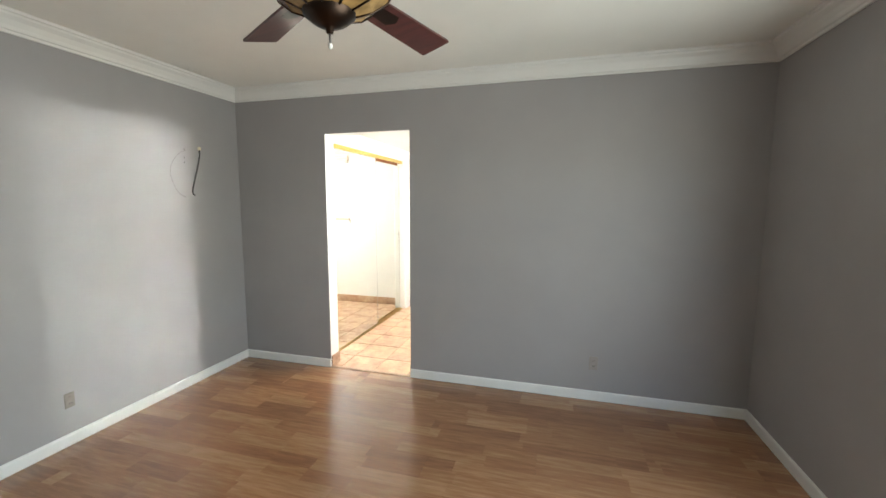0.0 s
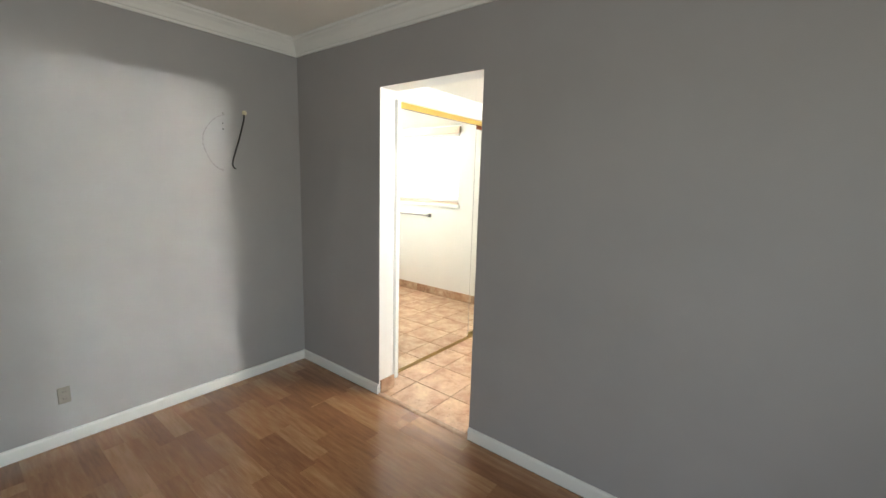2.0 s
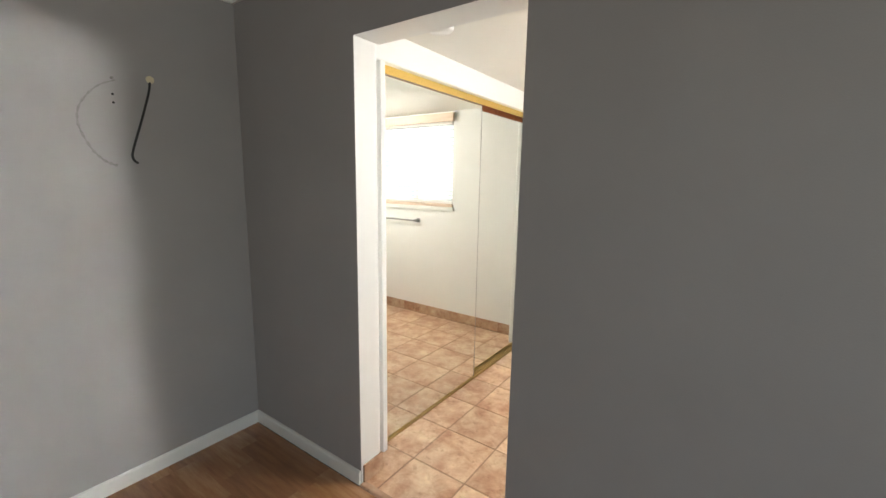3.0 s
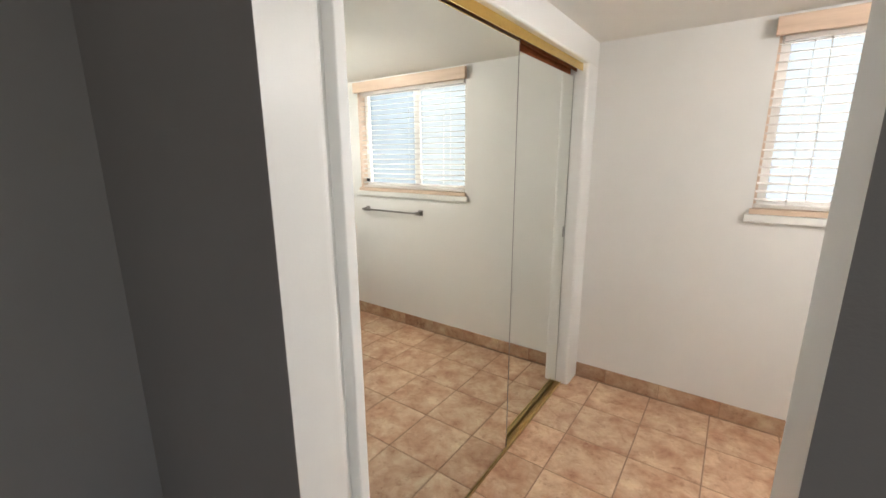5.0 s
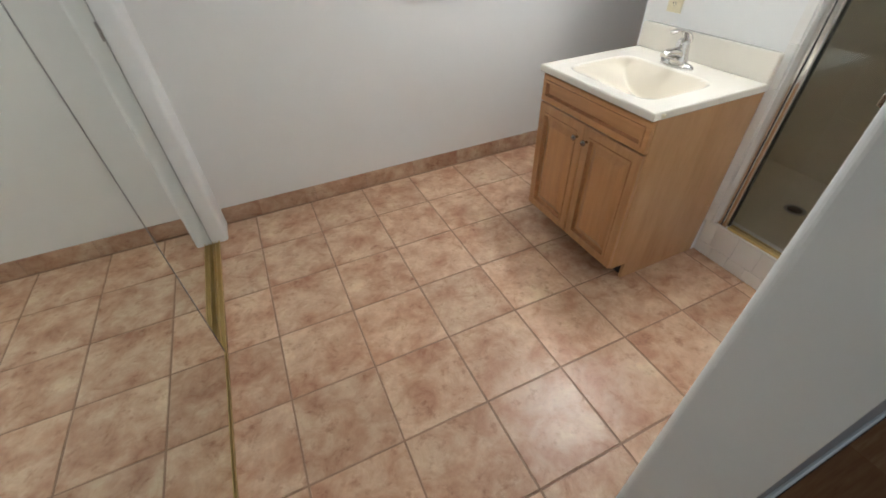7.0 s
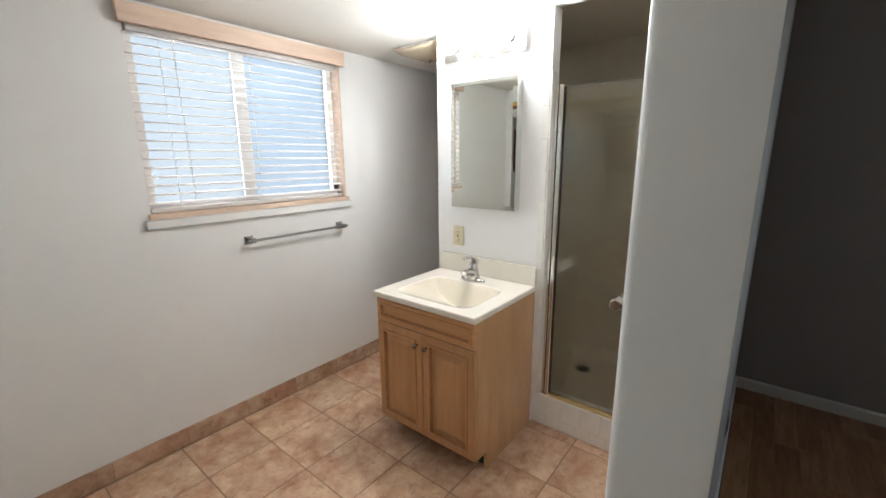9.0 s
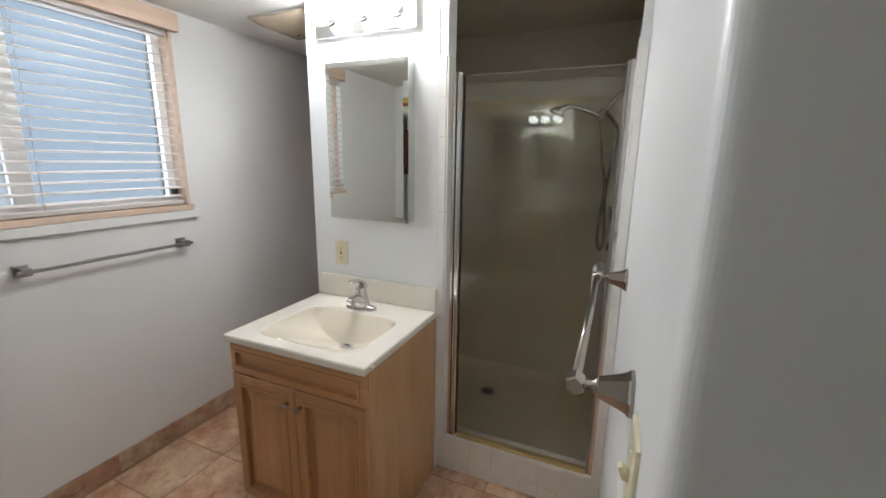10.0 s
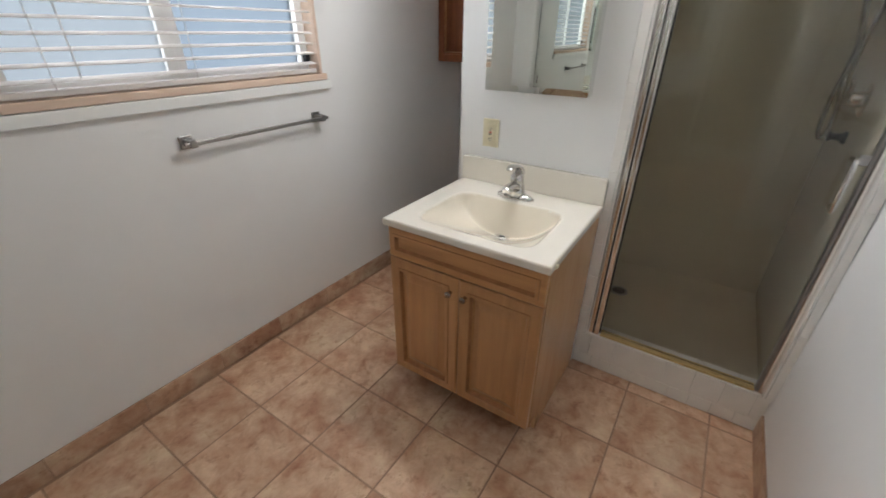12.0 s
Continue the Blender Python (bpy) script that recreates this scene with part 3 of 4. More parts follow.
def knob(parent, x, y, z):
    m = pose(x, y, z, 0, -90, 0)
    return part("knob", lathe([(0.0, 0.0), (0.007, 0.0), (0.005, 0.005), (0.0045, 0.010), (0.008, 0.013), (0.0125, 0.017), (0.013, 0.021), (0.010, 0.025), (0.0, 0.027)], 18, m), NICKEL, parent, "round brushed nickel knob")


def vanity_cabinet():
    c = thing("vanity_cabinet", "maple vanity cabinet with raised panel doors, a gap at its toe", "cabinet", (0, 0, 0))
    x0, y0, y1, h = VX0 + 0.035, VY0 + 0.008, VY1 - 0.008, VTOP - 0.032
    part("side_panel", prism([(x0, 0.092), (x0 + 0.085, 0.092), (x0 + 0.085, 0.0), (V - 0.002, 0.0), (V - 0.002, h), (x0, h)], y0, y0 + 0.015, "y"), MAPLE_SIDE, c, "pale maple veneer side")
    part("side_panel", prism([(x0, 0.092), (x0 + 0.085, 0.092), (x0 + 0.085, 0.0), (V - 0.002, 0.0), (V - 0.002, h), (x0, h)], y1 - 0.015, y1, "y"), MAPLE_SIDE, c, "pale maple veneer side")
    part("face_frame", boxes((x0, x0 + 0.018, y0 + 0.015, y1 - 0.015, 0.092, h)), MAPLE, c)
    # the toe recess's shade is put into this board's colour
    part("toe_board", boxes((x0 + 0.100, x0 + 0.110, y0 + 0.03, y1 - 0.015, 0.0, 0.092)), GAP_DARK, c, "recessed toe board, its shade painted near black")
    part("bottom_panel", boxes((x0 + 0.018, V - 0.01, y0 + 0.015, y1 - 0.015, 0.092, 0.105)), MAPLE, c)
    d = part("drawer_front", raised_panel(y0 + 0.002, y1 - 0.002, 0.655, h - 0.008, x0 - 0.001, 0.036, False), [MAPLE_ACROSS, GLAZE], c, "false drawer front with a moulded edge")
    mid = (y0 + y1) / 2
    for k, (a, b) in enumerate(((y0 + 0.002, mid - 0.002), (mid + 0.002, y1 - 0.002))):
        dr = part("door", raised_panel(a, b, 0.10, 0.648, x0 - 0.001, 0.052), [MAPLE, GLAZE], c, "maple door with a raised panel")
        knob(dr, x0 - 0.022, mid - 0.03 if k == 0 else mid + 0.03, 0.588)
    return c


vanity_cabinet()


def bowl_depth(x, y):
    """A floor that slopes down from the front and rises to both sides, met by a steep curved back wall; a soft rounded rim."""
    bxf, bxr = 1.508, 1.866
    f = (x - bxf) / (bxr - bxf)
    if not 0 < f < 1:
        return 0.0
    half = 0.232 - 0.006 * f ** 2
    v = abs(y) / half
    r = (abs(2 * f - 1) ** 6 + v ** 6) ** (1 / 6)
    if r >= 1:
        return 0.0
    rim = 0.62 * (1 - r)
    floor = 0.160 * f ** 0.9 * (1 - 0.95 * v ** 2.2)
    back = 1.7 * (bxr - 0.004 - x) * (1 - 0.35 * v ** 2)
    k = 0.006
    d = -k * math.log(math.exp(-floor / k) + math.exp(-back / k) + math.exp(-rim / k))
    return max(0.0, d + k * math.log(3) * max(0, 1 - d / 0.02) * 0.5) * min(1, (1 - r) / 0.05)


def vanity_top():
    v = thing("vanity_sink", "cream cultured marble vanity top with moulded basin and backsplash", "sink", (0, 0, 0))
    x0, x1, y0, y1 = VX0, V - 0.001, VY0, VY1
    cx, cy = 1.703, (VY0 + VY1) / 2
    nx, ny = 120, 130
    bm = bmesh.new()
    grid = []
    for i in range(nx + 1):
        row = []
        for j in range(ny + 1):
            x, y = x0 + 0.006 + (x1 - x0 - 0.006) * i / nx, y0 + 0.006 + (y1 - y0 - 0.012) * j / ny
            row.append(bm.verts.new((x, y, VTOP - bowl_depth(x, y - cy))))
        grid.append(row)
    for i in range(nx):
        for j in range(ny):
            f = bm.faces.new((grid[i][j], grid[i + 1][j], grid[i + 1][j + 1], grid[i][j + 1]))
            f.smooth = True
            # faces below the rim take the marble with painted shade
            f.material_index = 1 if f.calc_center_median().z < VTOP - 0.006 else 0
    bm.normal_update()
    me = mesh_of("deck", bm, [MARBLE, BOWL_SHADED])
    o = new("deck", me)
    o.parent = v
    # edge apron round the deck, with a rounded upper arris
    prof = [(0.006, 0.0), (0.002, -0.002), (0.0, -0.007), (0.0, -0.026), (0.003, -0.03), (0.02, -0.03)]
    bm = bmesh.new()

    def ring(d, z):
        return [bm.verts.new(p) for p in ((x1, y0 + d, VTOP + z), (x0 + d, y0 + d, VTOP + z), (x0 + d, y1 - d, VTOP + z), (x1, y1 - d, VTOP + z))]
    rings = [ring(d, z) for d, z in prof]
    for a, b in zip(rings, rings[1:]):
        for k in range(3):
            bm.faces.new((a[k], a[k + 1], b[k + 1], b[k]))
    bmesh.ops.recalc_face_normals(bm, faces=bm.faces)
    part("edge", bm, MARBLE, v)
    bs = prism(rounded([(y0, VTOP - 0.002), (y1, VTOP - 0.002), (y1, VTOP + 0.105), (y0, VTOP + 0.105)], [0, 0, 0.016, 0.016]), x1 - 0.024, x1, "x")
    bmesh.ops.bevel(bs, geom=[e for e in bs.edges if all(q.co.x < x1 - 0.02 for q in e.verts)], offset=0.005, segments=2, profile=0.5, affect="EDGES")
    part("backsplash", bs, MARBLE, v)
    part("clip", soft_box(x0 + 0.03, x0 + 0.046, y0 - 0.008, y0 - 0.0002, VTOP - 0.02, VTOP - 0.008, 0.002), CREAM, v, "small cream plastic clip")
    zd = VTOP - bowl_depth(1.772, 0.012) + 0.004
    m = pose(1.772, cy - 0.012, zd, 0, 14)
    dr = part("drain", lathe([(0.0, 0.001), (0.012, 0.0015), (0.015, 0.0), (0.022, 0.003), (0.028, 0.0045), (0.030, 0.002), (0.030, -0.004)], 24, m), CHROME, v, "chrome basin drain")
    part("stopper", lathe([(0.0, 0.0035), (0.011, 0.003), (0.013, 0.0015)], 18, pose(1.772, cy - 0.012, zd + 0.0005, 0, 14)), BLACK, dr, "dark drain stopper")
    return v


vanity_top()


def leaf(points, widths, thick, seg=14):
    """A bar of oval section that lies flat across y, wider or narrower from point to point."""
    bm = bmesh.new()
    pts = [Vector(p) for p in points]
    rings = []
    for i, p in enumerate(pts):
        d = (pts[min(i + 1, len(pts) - 1)] - pts[max(i - 1, 0)]).normalized()
        up = d.cross(Vector((0, 1, 0))).normalized()
        rings.append([bm.verts.new(p + Vector((0, 1, 0)) * widths[i] * math.cos(2 * math.pi * k / seg) + up * thick[i] * math.sin(2 * math.pi * k / seg)) for k in range(seg)])
    for a, b in zip(rings, rings[1:]):
        for k in range(seg):
            bm.faces.new((a[k], a[(k + 1) % seg], b[(k + 1) % seg], b[k])).smooth = True
    bm.faces.new(rings[0][::-1]), bm.faces.new(rings[-1])
    bmesh.ops.recalc_face_normals(bm, faces=bm.faces)
    return bm


def basin_faucet():
    f = thing("basin_faucet", "single lever chrome basin faucet on the vanity top", "faucet", (1.905, 1.195, VTOP))
    n = 16
    bm = bmesh.new()
    rings = []
    for z, g in ((0.0, 1.0), (0.006, 1.0), (0.011, 0.94), (0.016, 0.78), (0.020, 0.52), (0.021, 0.0)):
        if g == 0.0:
            rings.append([bm.verts.new((0, 0, z))])
            continue
        rings.append([bm.verts.new((0.027 * g * math.sin(2 * math.pi * k / n), 0.079 * (0.25 + 0.75 * g) * math.cos(2 * math.pi * k / n), z)) for k in range(n)])
    for a, b in zip(rings, rings[1:]):
        for k in range(n):
            if len(b) == 1:
                bm.faces.new((a[k], a[(k + 1) % n], b[0])).smooth = True
            else:
                bm.faces.new((a[k], a[(k + 1) % n], b[(k + 1) % n], b[k])).smooth = True
    bm.faces.new(rings[0][::-1])
    bmesh.ops.recalc_face_normals(bm, faces=bm.faces)
    part("base_plate", bm, SATIN, f, "winged base plate")
    part("body", leaf([(0.004, 0, 0.008), (0.004, 0, 0.03), (0.003, 0, 0.055), (0.001, 0, 0.075), (-0.002, 0, 0.092), (-0.004, 0, 0.100), (-0.005, 0, 0.103)],
                      [0.042, 0.034, 0.028, 0.026, 0.025, 0.018, 0.004], [0.034, 0.032, 0.028, 0.026, 0.024, 0.017, 0.004], 20), SATIN, f)
    part("spout", leaf(curve_points([(0.0, 0, 0.040), (-0.035, 0, 0.056), (-0.070, 0, 0.060), (-0.098, 0, 0.052)], 4),
                       [0.026, 0.026, 0.025, 0.025, 0.024, 0.023, 0.022, 0.021, 0.020, 0.019, 0.018, 0.017, 0.015],
                       [0.022, 0.021, 0.020, 0.019, 0.018, 0.017, 0.016, 0.015, 0.015, 0.014, 0.014, 0.013, 0.011]), SATIN, f)
    part("aerator", lathe([(0.0, -0.008), (0.010, -0.008), (0.011, 0.0), (0.011, 0.006)], 16, pose(-0.088, 0, 0.042)), STEEL, f)
    part("lever", leaf(curve_points([(0.020, 0, 0.088), (0.010, 0.0, 0.113), (-0.018, 0.0, 0.133), (-0.055, 0.0, 0.140), (-0.086, 0.0, 0.134)], 4),
                       [0.016, 0.020, 0.022, 0.023, 0.023, 0.023, 0.023, 0.022, 0.021, 0.020, 0.019, 0.018, 0.017, 0.016, 0.015, 0.013, 0.008],
                       [0.012, 0.014, 0.014, 0.013, 0.012, 0.011, 0.010, 0.009, 0.008, 0.007, 0.006, 0.006, 0.005, 0.005, 0.005, 0.004, 0.003]), SATIN, f, "curved leaf shaped lever")
    return f


basin_faucet()


# ---- wall behind the vanity ----
def medicine_cabinet():
    c = thing("medicine_cabinet", "mirror fronted medicine cabinet hung on the white wall", "mirror cabinet", (0, 0, 0))
    y0, y1, z0, z1, x = 0.992, 1.394, 1.200, 1.857, 1.970
    part("body", boxes((x + 0.009, V - 0.0005, y0 + 0.001, y1 - 0.001, z0 + 0.001, z1 - 0.001)), SIDE_MIRROR, c, "mirrored cabinet sides")
    rings = []
    bm = bmesh.new()
    for d, dx in ((0, 0.007), (0, 0.003), (0.022, 0.0)):
        rings.append([bm.verts.new((x + dx, a, b)) for a, b in ((y0 + d, z0 + d), (y1 - d, z0 + d), (y1 - d, z1 - d), (y0 + d, z1 - d))])
    for a, b in zip(rings, rings[1:]):
        for i in range(4):
            bm.faces.new((a[i], a[(i + 1) % 4], b[(i + 1) % 4], b[i]))
    bm.faces.new(rings[-1]), bm.faces.new(rings[0][::-1])
    bmesh.ops.recalc_face_normals(bm, faces=bm.faces)
    part("mirror_door", bm, MIRROR, c, "bevelled mirror door")
    return c


medicine_cabinet()


def wall_outlet(at, turn, name="wall_outlet", style="gfci", label="cream wall outlet with two sockets and test buttons", w=0.072, h=0.116, plate=None):
    """Plate facing -y before turning."""
    o = thing(name, label, "switch" if style == "switch" else "outlet", at, "", turn)
    pl = boxes((-w / 2, w / 2, -0.006, -0.0003, -h / 2, h / 2))
    bmesh.ops.bevel(pl, geom=[e for e in pl.edges if all(q.co.y < -0.004 for q in e.verts)], offset=0.003, segments=2, profile=0.5, affect="EDGES")
    part("plate", pl, plate or CREAM, o)
    if style == "gfci":
        part("insert", soft_box(-0.017, 0.017, -0.0085, -0.0055, -0.034, 0.034, 0.0015), CREAM, o)
        for z in (0.022, -0.022):
            for x in (-0.006, 0.006):
                part("slot", boxes((x - 0.001, x + 0.001, -0.009, -0.0084, z - 0.004, z + 0.004)), BLACK, o)
            part("ground_hole", boxes((-0.002, 0.002, -0.009, -0.0084, z - 0.011, z - 0.007)), BLACK, o)
        part("reset_button", boxes((-0.006, 0.006, -0.0098, -0.0084, 0.001, 0.006)), RED, o, "red reset button")
        part("test_button", boxes((-0.006, 0.006, -0.0098, -0.0084, -0.006, -0.001)), BLACK, o, "black test button")
    elif style == "duplex":
        for z in (0.02, -0.02):
            part("socket", prism(rounded([(-0.016, z - 0.014), (0.016, z - 0.014), (0.016, z + 0.014), (-0.016, z + 0.014)], [0.008] * 4), -0.0085, -0.0055, "y"), plate or CREAM, o)
            for x in (-0.006, 0.006):
                part("slot", boxes((x - 0.001, x + 0.001, -0.009, -0.0084, z - 0.003, z + 0.006)), BLACK, o)
    else:
        part("toggle", prism([(-0.006, -0.005), (-0.012, -0.004), (-0.018, 0.010), (-0.014, 0.013), (-0.006, 0.006)], -0.005, 0.005, "x"), CREAM, o, "switch toggle")
        for z in (0.030, -0.030):
            part("screw", lathe([(0.0, 0.0), (0.003, 0.0), (0.003, 0.001), (0.0, 0.0015)], 10, pose(0, -0.006, z, 90)), CREAM, o)
    return o


wall_outlet((V, 1.384, 1.023), -90)
wall_outlet((0.914, T, 1.118), 180, "light_switch", "switch", "cream toggle light switch on the white wall")
wall_outlet((BX0, -1.46, 0.275), 90, "wall_outlet", "duplex", "worn beige wall outlet low on the grey wall", 0.052, 0.09, PALE_OUTLET)
wall_outlet((2.195, 0, 0.285), 0, "wall_outlet", "duplex", "painted over outlet low on the grey wall", 0.062, 0.1, PAINTED_OUTLET)


def vanity_light():
    v = thing("vanity_light", "chrome bar light with three lit globe bulbs over the mirror cabinet", "light", (V, 1.215, 2.035))
    part("back_plate", soft_box(-0.03, -0.0005, -0.245, 0.245, -0.072, 0.072, 0.006), CHROME, v, "mirror bright back plate")
    for y in (-0.162, 0.0, 0.162):
        s = part("socket", lathe([(0.028, 0.0), (0.028, 0.012), (0.02, 0.02), (0.018, 0.026)], 20, pose(-0.03, y, 0, 0, -90)), CHROME, v)
        part("bulb", lathe([(0.016, 0.024), (0.022, 0.034), (0.038, 0.05), (0.0455, 0.072), (0.044, 0.09), (0.034, 0.108), (0.018, 0.118), (0, 0.12)], 24, pose(-0.03, y, 0, 0, -90)), BULB, s, "lit white globe bulb")
    return v


vanity_light()


# ---- towel bars ----
def flared_bar():
    """Hexagonal flared posts with a round rod, on the wall beside the door."""
    b = thing("towel_bar", "brushed nickel towel bar with hexagonal flared posts on white wall", "towel bar", (0, 0, 0))
    z = 1.146
    for x in (1.047, 1.668):
        p = part("post", lathe([(0.0, 0.0), (0.0325, 0.0), (0.0325, 0.005), (0.029, 0.008), (0.0245, 0.018), (0.0185, 0.036), (0.0155, 0.046)], 6, pose(x, T + 0.0003, z, -90)), NICKEL, b, "hexagonal flared post")
        for f in p.data.polygons:
            f.use_smooth = False
        part("collar", lathe([(0.0095, 0.043), (0.0135, 0.045), (0.0135, 0.050), (0.008, 0.053), (0.0075, 0.066), (0.009, 0.070)], 16, pose(x, T, z, -90)), NICKEL, p)
        k = part("end_knuckle", lathe([(0.0, -0.014), (0.0125, -0.014), (0.015, -0.011), (0.015, 0.011), (0.0125, 0.014), (0.0, 0.014)], 6, pose(x, T + 0.078, z, 0, 90)), NICKEL, p, "six sided rod end")
        for f in k.data.polygons:
            f.use_smooth = False
    part("rod", tube([(1.047, T + 0.078, z), (1.668, T + 0.078, z)], 0.0075, 14), NICKEL, b)
    return b


def square_bar():
    """Plain square posts with a flat rod, under the window."""
    b = thing("towel_bar", "dull steel towel bar with square posts under the window", "towel bar", (0, 0, 0))
    z = 1.033
    for x in (1.195, 1.81):
        p = part("post", soft_box(x - 0.024, x + 0.024, F - 0.008, F - 0.0003, z - 0.024, z + 0.024, 0.003), STEEL, b)
        part("arm", soft_box(x - 0.014, x + 0.014, F - 0.062, F - 0.007, z - 0.014, z + 0.014, 0.003), STEEL, p)
    part("rod", soft_box(1.165, 1.84, F - 0.060, F - 0.046, z - 0.007, z + 0.007, 0.002), STEEL, b)
    return b


flared_bar()
square_bar()


# ---- shower ----
def shower_stall():
    s = thing("shower_stall", "beige fibreglass shower stall with a low floor pan", "shower", (0, 0, 0))
    x0 = V + 0.115
    pan = bmesh.new()
    nx, ny = 16, 18
    cx, cy = 2.70, 0.822
    g = []
    for i in range(nx + 1):
        row = []
        for j in range(ny + 1):
            x, y = x0 + (SX1 - x0) * i / nx, SY0 + (SY1 - SY0) * j / ny
            d = math.hypot(x - cx, y - cy)
            edge = min(x - x0, SX1 - x, y - SY0, SY1 - y)
            row.append(pan.verts.new((x, y, 0.055 + 0.03 * d + 0.03 * max(0, 1 - edge / 0.08) ** 2)))
        g.append(row)
    for i in range(nx):
        for j in range(ny):
            f = pan.faces.new((g[i][j], g[i + 1][j], g[i + 1][j + 1], g[i][j + 1]))
            f.smooth = True
    part("floor_pan", pan, STALL, s)
    part("side_panel", boxes((V + 0.09, SX1, SY0 - 0.012, SY0, 0.03, 1.93)), STALL, s)
    part("side_panel", boxes((x0 - 0.004, SX1, SY1 - 0.0, SY1 + 0.008, 0.03, 1.93)), STALL, s)
    part("back_panel", boxes((SX1, SX1 + 0.008, SY0, SY1, 0.03, 1.93)), STALL, s)
    part("front_panel", boxes((x0 - 0.004, x0 - 0.0, COL0 + 0.002, SY1, 0.03, 1.93)), STALL, s)
    d = part("drain", lathe([(0.0, 0.0), (0.03, 0.0), (0.045, 0.003), (0.05, 0.001), (0.05, -0.004)], 28, pose(cx, cy, 0.0585)), STEEL, s, "round floor drain")
    part("drain_hole", lathe([(0.0, 0.0012), (0.034, 0.0012), (0.036, 0.0)], 24, pose(cx, cy, 0.0585)), BLACK, d, "dark drain opening")
    return s


shower_stall()
setting("wall_stall_paint", boxes((SX1 - 0.002, SX1 + 0.009, SY0, SY1, 1.931, 2.2), (V + 0.09, SX1, T + 0.001, SY0 - 0.002, 1.931, 2.2)), STALL_PAINT, "painted wall above the stall panels")


def shower_curb():
    c = setting("shower_curb", boxes((V + 0.024, V + 0.110, T + 0.001, COL0 - 0.001, 0.0, 0.176)), CERAMIC_GROUT, "low tiled kerb of the shower", None, "kerb")
    y0, y1 = T + 0.003, COL0 - 0.003

    def row(count, x1, z, h, shift=0.0):
        """One course of tiles; a shifted course ends in two cut tiles."""
        w = (y1 - y0) / count
        cuts = sorted({y0, y1} | {y0 + (k + shift) * w for k in range(count + 1) if y0 + 0.01 < y0 + (k + shift) * w < y1 - 0.01})
        cache = {}
        for a, b in zip(cuts, cuts[1:]):
            key = round(b - a, 4)
            if key not in cache:
                cache[key] = mesh_of("tile", soft_box(V + 0.016, x1, 0.0, b - a - 0.0008, 0.0, h, 0.0012, 1), CERAMIC)
            o = new("tile", cache[key])
            o.parent = c
            o.location = (random.uniform(-0.0006, 0.0004), a, z)
    row(9, V + 0.0235, 0.004, 0.060)
    row(7, V + 0.0235, 0.0648, 0.1112, 0.4)
    row(5, V + 0.108, 0.1765, 0.008, 0.7)
    return c


shower_curb()


def shower_jamb(name, y0, y1, inner):
    """Tiled sides of the shower opening: long bullnose tiles one over another."""
    c = setting(name, boxes((V + 0.004, V + 0.088, y0, y1, 0.186, CH)), WHITE, "white tiled side of the shower opening", None, "jamb")
    z = 0.188
    h = 0.152
    me = mesh_of("tile", soft_box(V - 0.004, V + 0.060, min(inner, inner + 0.007), max(inner, inner + 0.007), 0, h - 0.0006, 0.001, 1), CERAMIC)
    fr = mesh_of("tile", soft_box(V - 0.005, V + 0.0035, y0 + 0.001, y1 - 0.001, 0, h - 0.0006, 0.001, 1), CERAMIC)
    while z + h < 1.9:
        for q in (me, fr):
            o = new("tile", q)
            o.parent = c
            o.location = (0, 0, z)
        z += h
    return c


shower_jamb("trim_jamb_1", COL0 - 0.036, COL0 - 0.001, COL0 - 0.044)
shower_jamb("trim_jamb_2", T + 0.001, 0.172, 0.1725)


def shower_door():
    d = thing("shower_door", "clear glass shower door in a bright metal frame on the kerb", "shower door", (0, 0, 0))
    z0, z1, x = 0.186, 1.800, V + 0.036
    yl, yr = COL0 - 0.046, 0.182
    part("wall_channel", soft_box(x - 0.012, x + 0.026, yl - 0.019, yl - 0.001, z0, z1, 0.003), ALU, d, "bright metal wall channel")
    part("gasket", boxes((x - 0.009, x + 0.02, yl - 0.024, yl - 0.0195, z0, z1)), BLACK, d, "black gasket")
    part("hinge_post", soft_box(x - 0.016, x + 0.022, yl - 0.046, yl - 0.0245, z0, z1, 0.005), ALU, d, "bright metal hinge post")
    part("gasket", boxes((x - 0.006, x + 0.012, yl - 0.051, yl - 0.0465, z0 + 0.012, z1 - 0.01)), BLACK, d, "black gasket")
    part("latch_post", soft_box(x - 0.014, x + 0.024, yr - 0.008, yr + 0.012, z0, z1 + 0.002, 0.003), ALU, d, "bright metal latch post")
    part("latch_post", soft_box(x - 0.010, x + 0.018, yr + 0.0125, yr + 0.024, z0, z1, 0.003), STEEL, d)
    part("sill", soft_box(x - 0.014, x + 0.026, yr + 0.0245, yl - 0.052, z0, z0 + 0.013, 0.003), BRASS_DULL, d, "dull brass door sill")
    gl = part("glass", boxes((x, x + 0.006, yr + 0.026, yl - 0.0515, z0 + 0.018, z1 - 0.012)), SHOWER_GLASS, d, "clear glass panel")
    gl.visible_shadow = False
    part("top_edge", boxes((x - 0.0015, x + 0.0075, yr + 0.026, yl - 0.0515, z1 - 0.0118, z1 - 0.009)), STEEL, d, "thin top edging")
    hy = yr + 0.062
    h = part("handle", tube(curve_points([(x - 0.001, hy, 1.085), (x - 0.04, hy, 1.088), (x - 0.052, hy, 1.07), (x - 0.052, hy, 1.01), (x - 0.052, hy, 0.955), (x - 0.04, hy, 0.935), (x - 0.001, hy, 0.938)], 6), 0.0075, 12), SATIN, d, "chrome pull handle")
    part("catch", soft_box(x - 0.012, x - 0.0005, yr + 0.025, hy - 0.012, 1.07, 1.10, 0.003), STEEL, d)
    return d


shower_door()


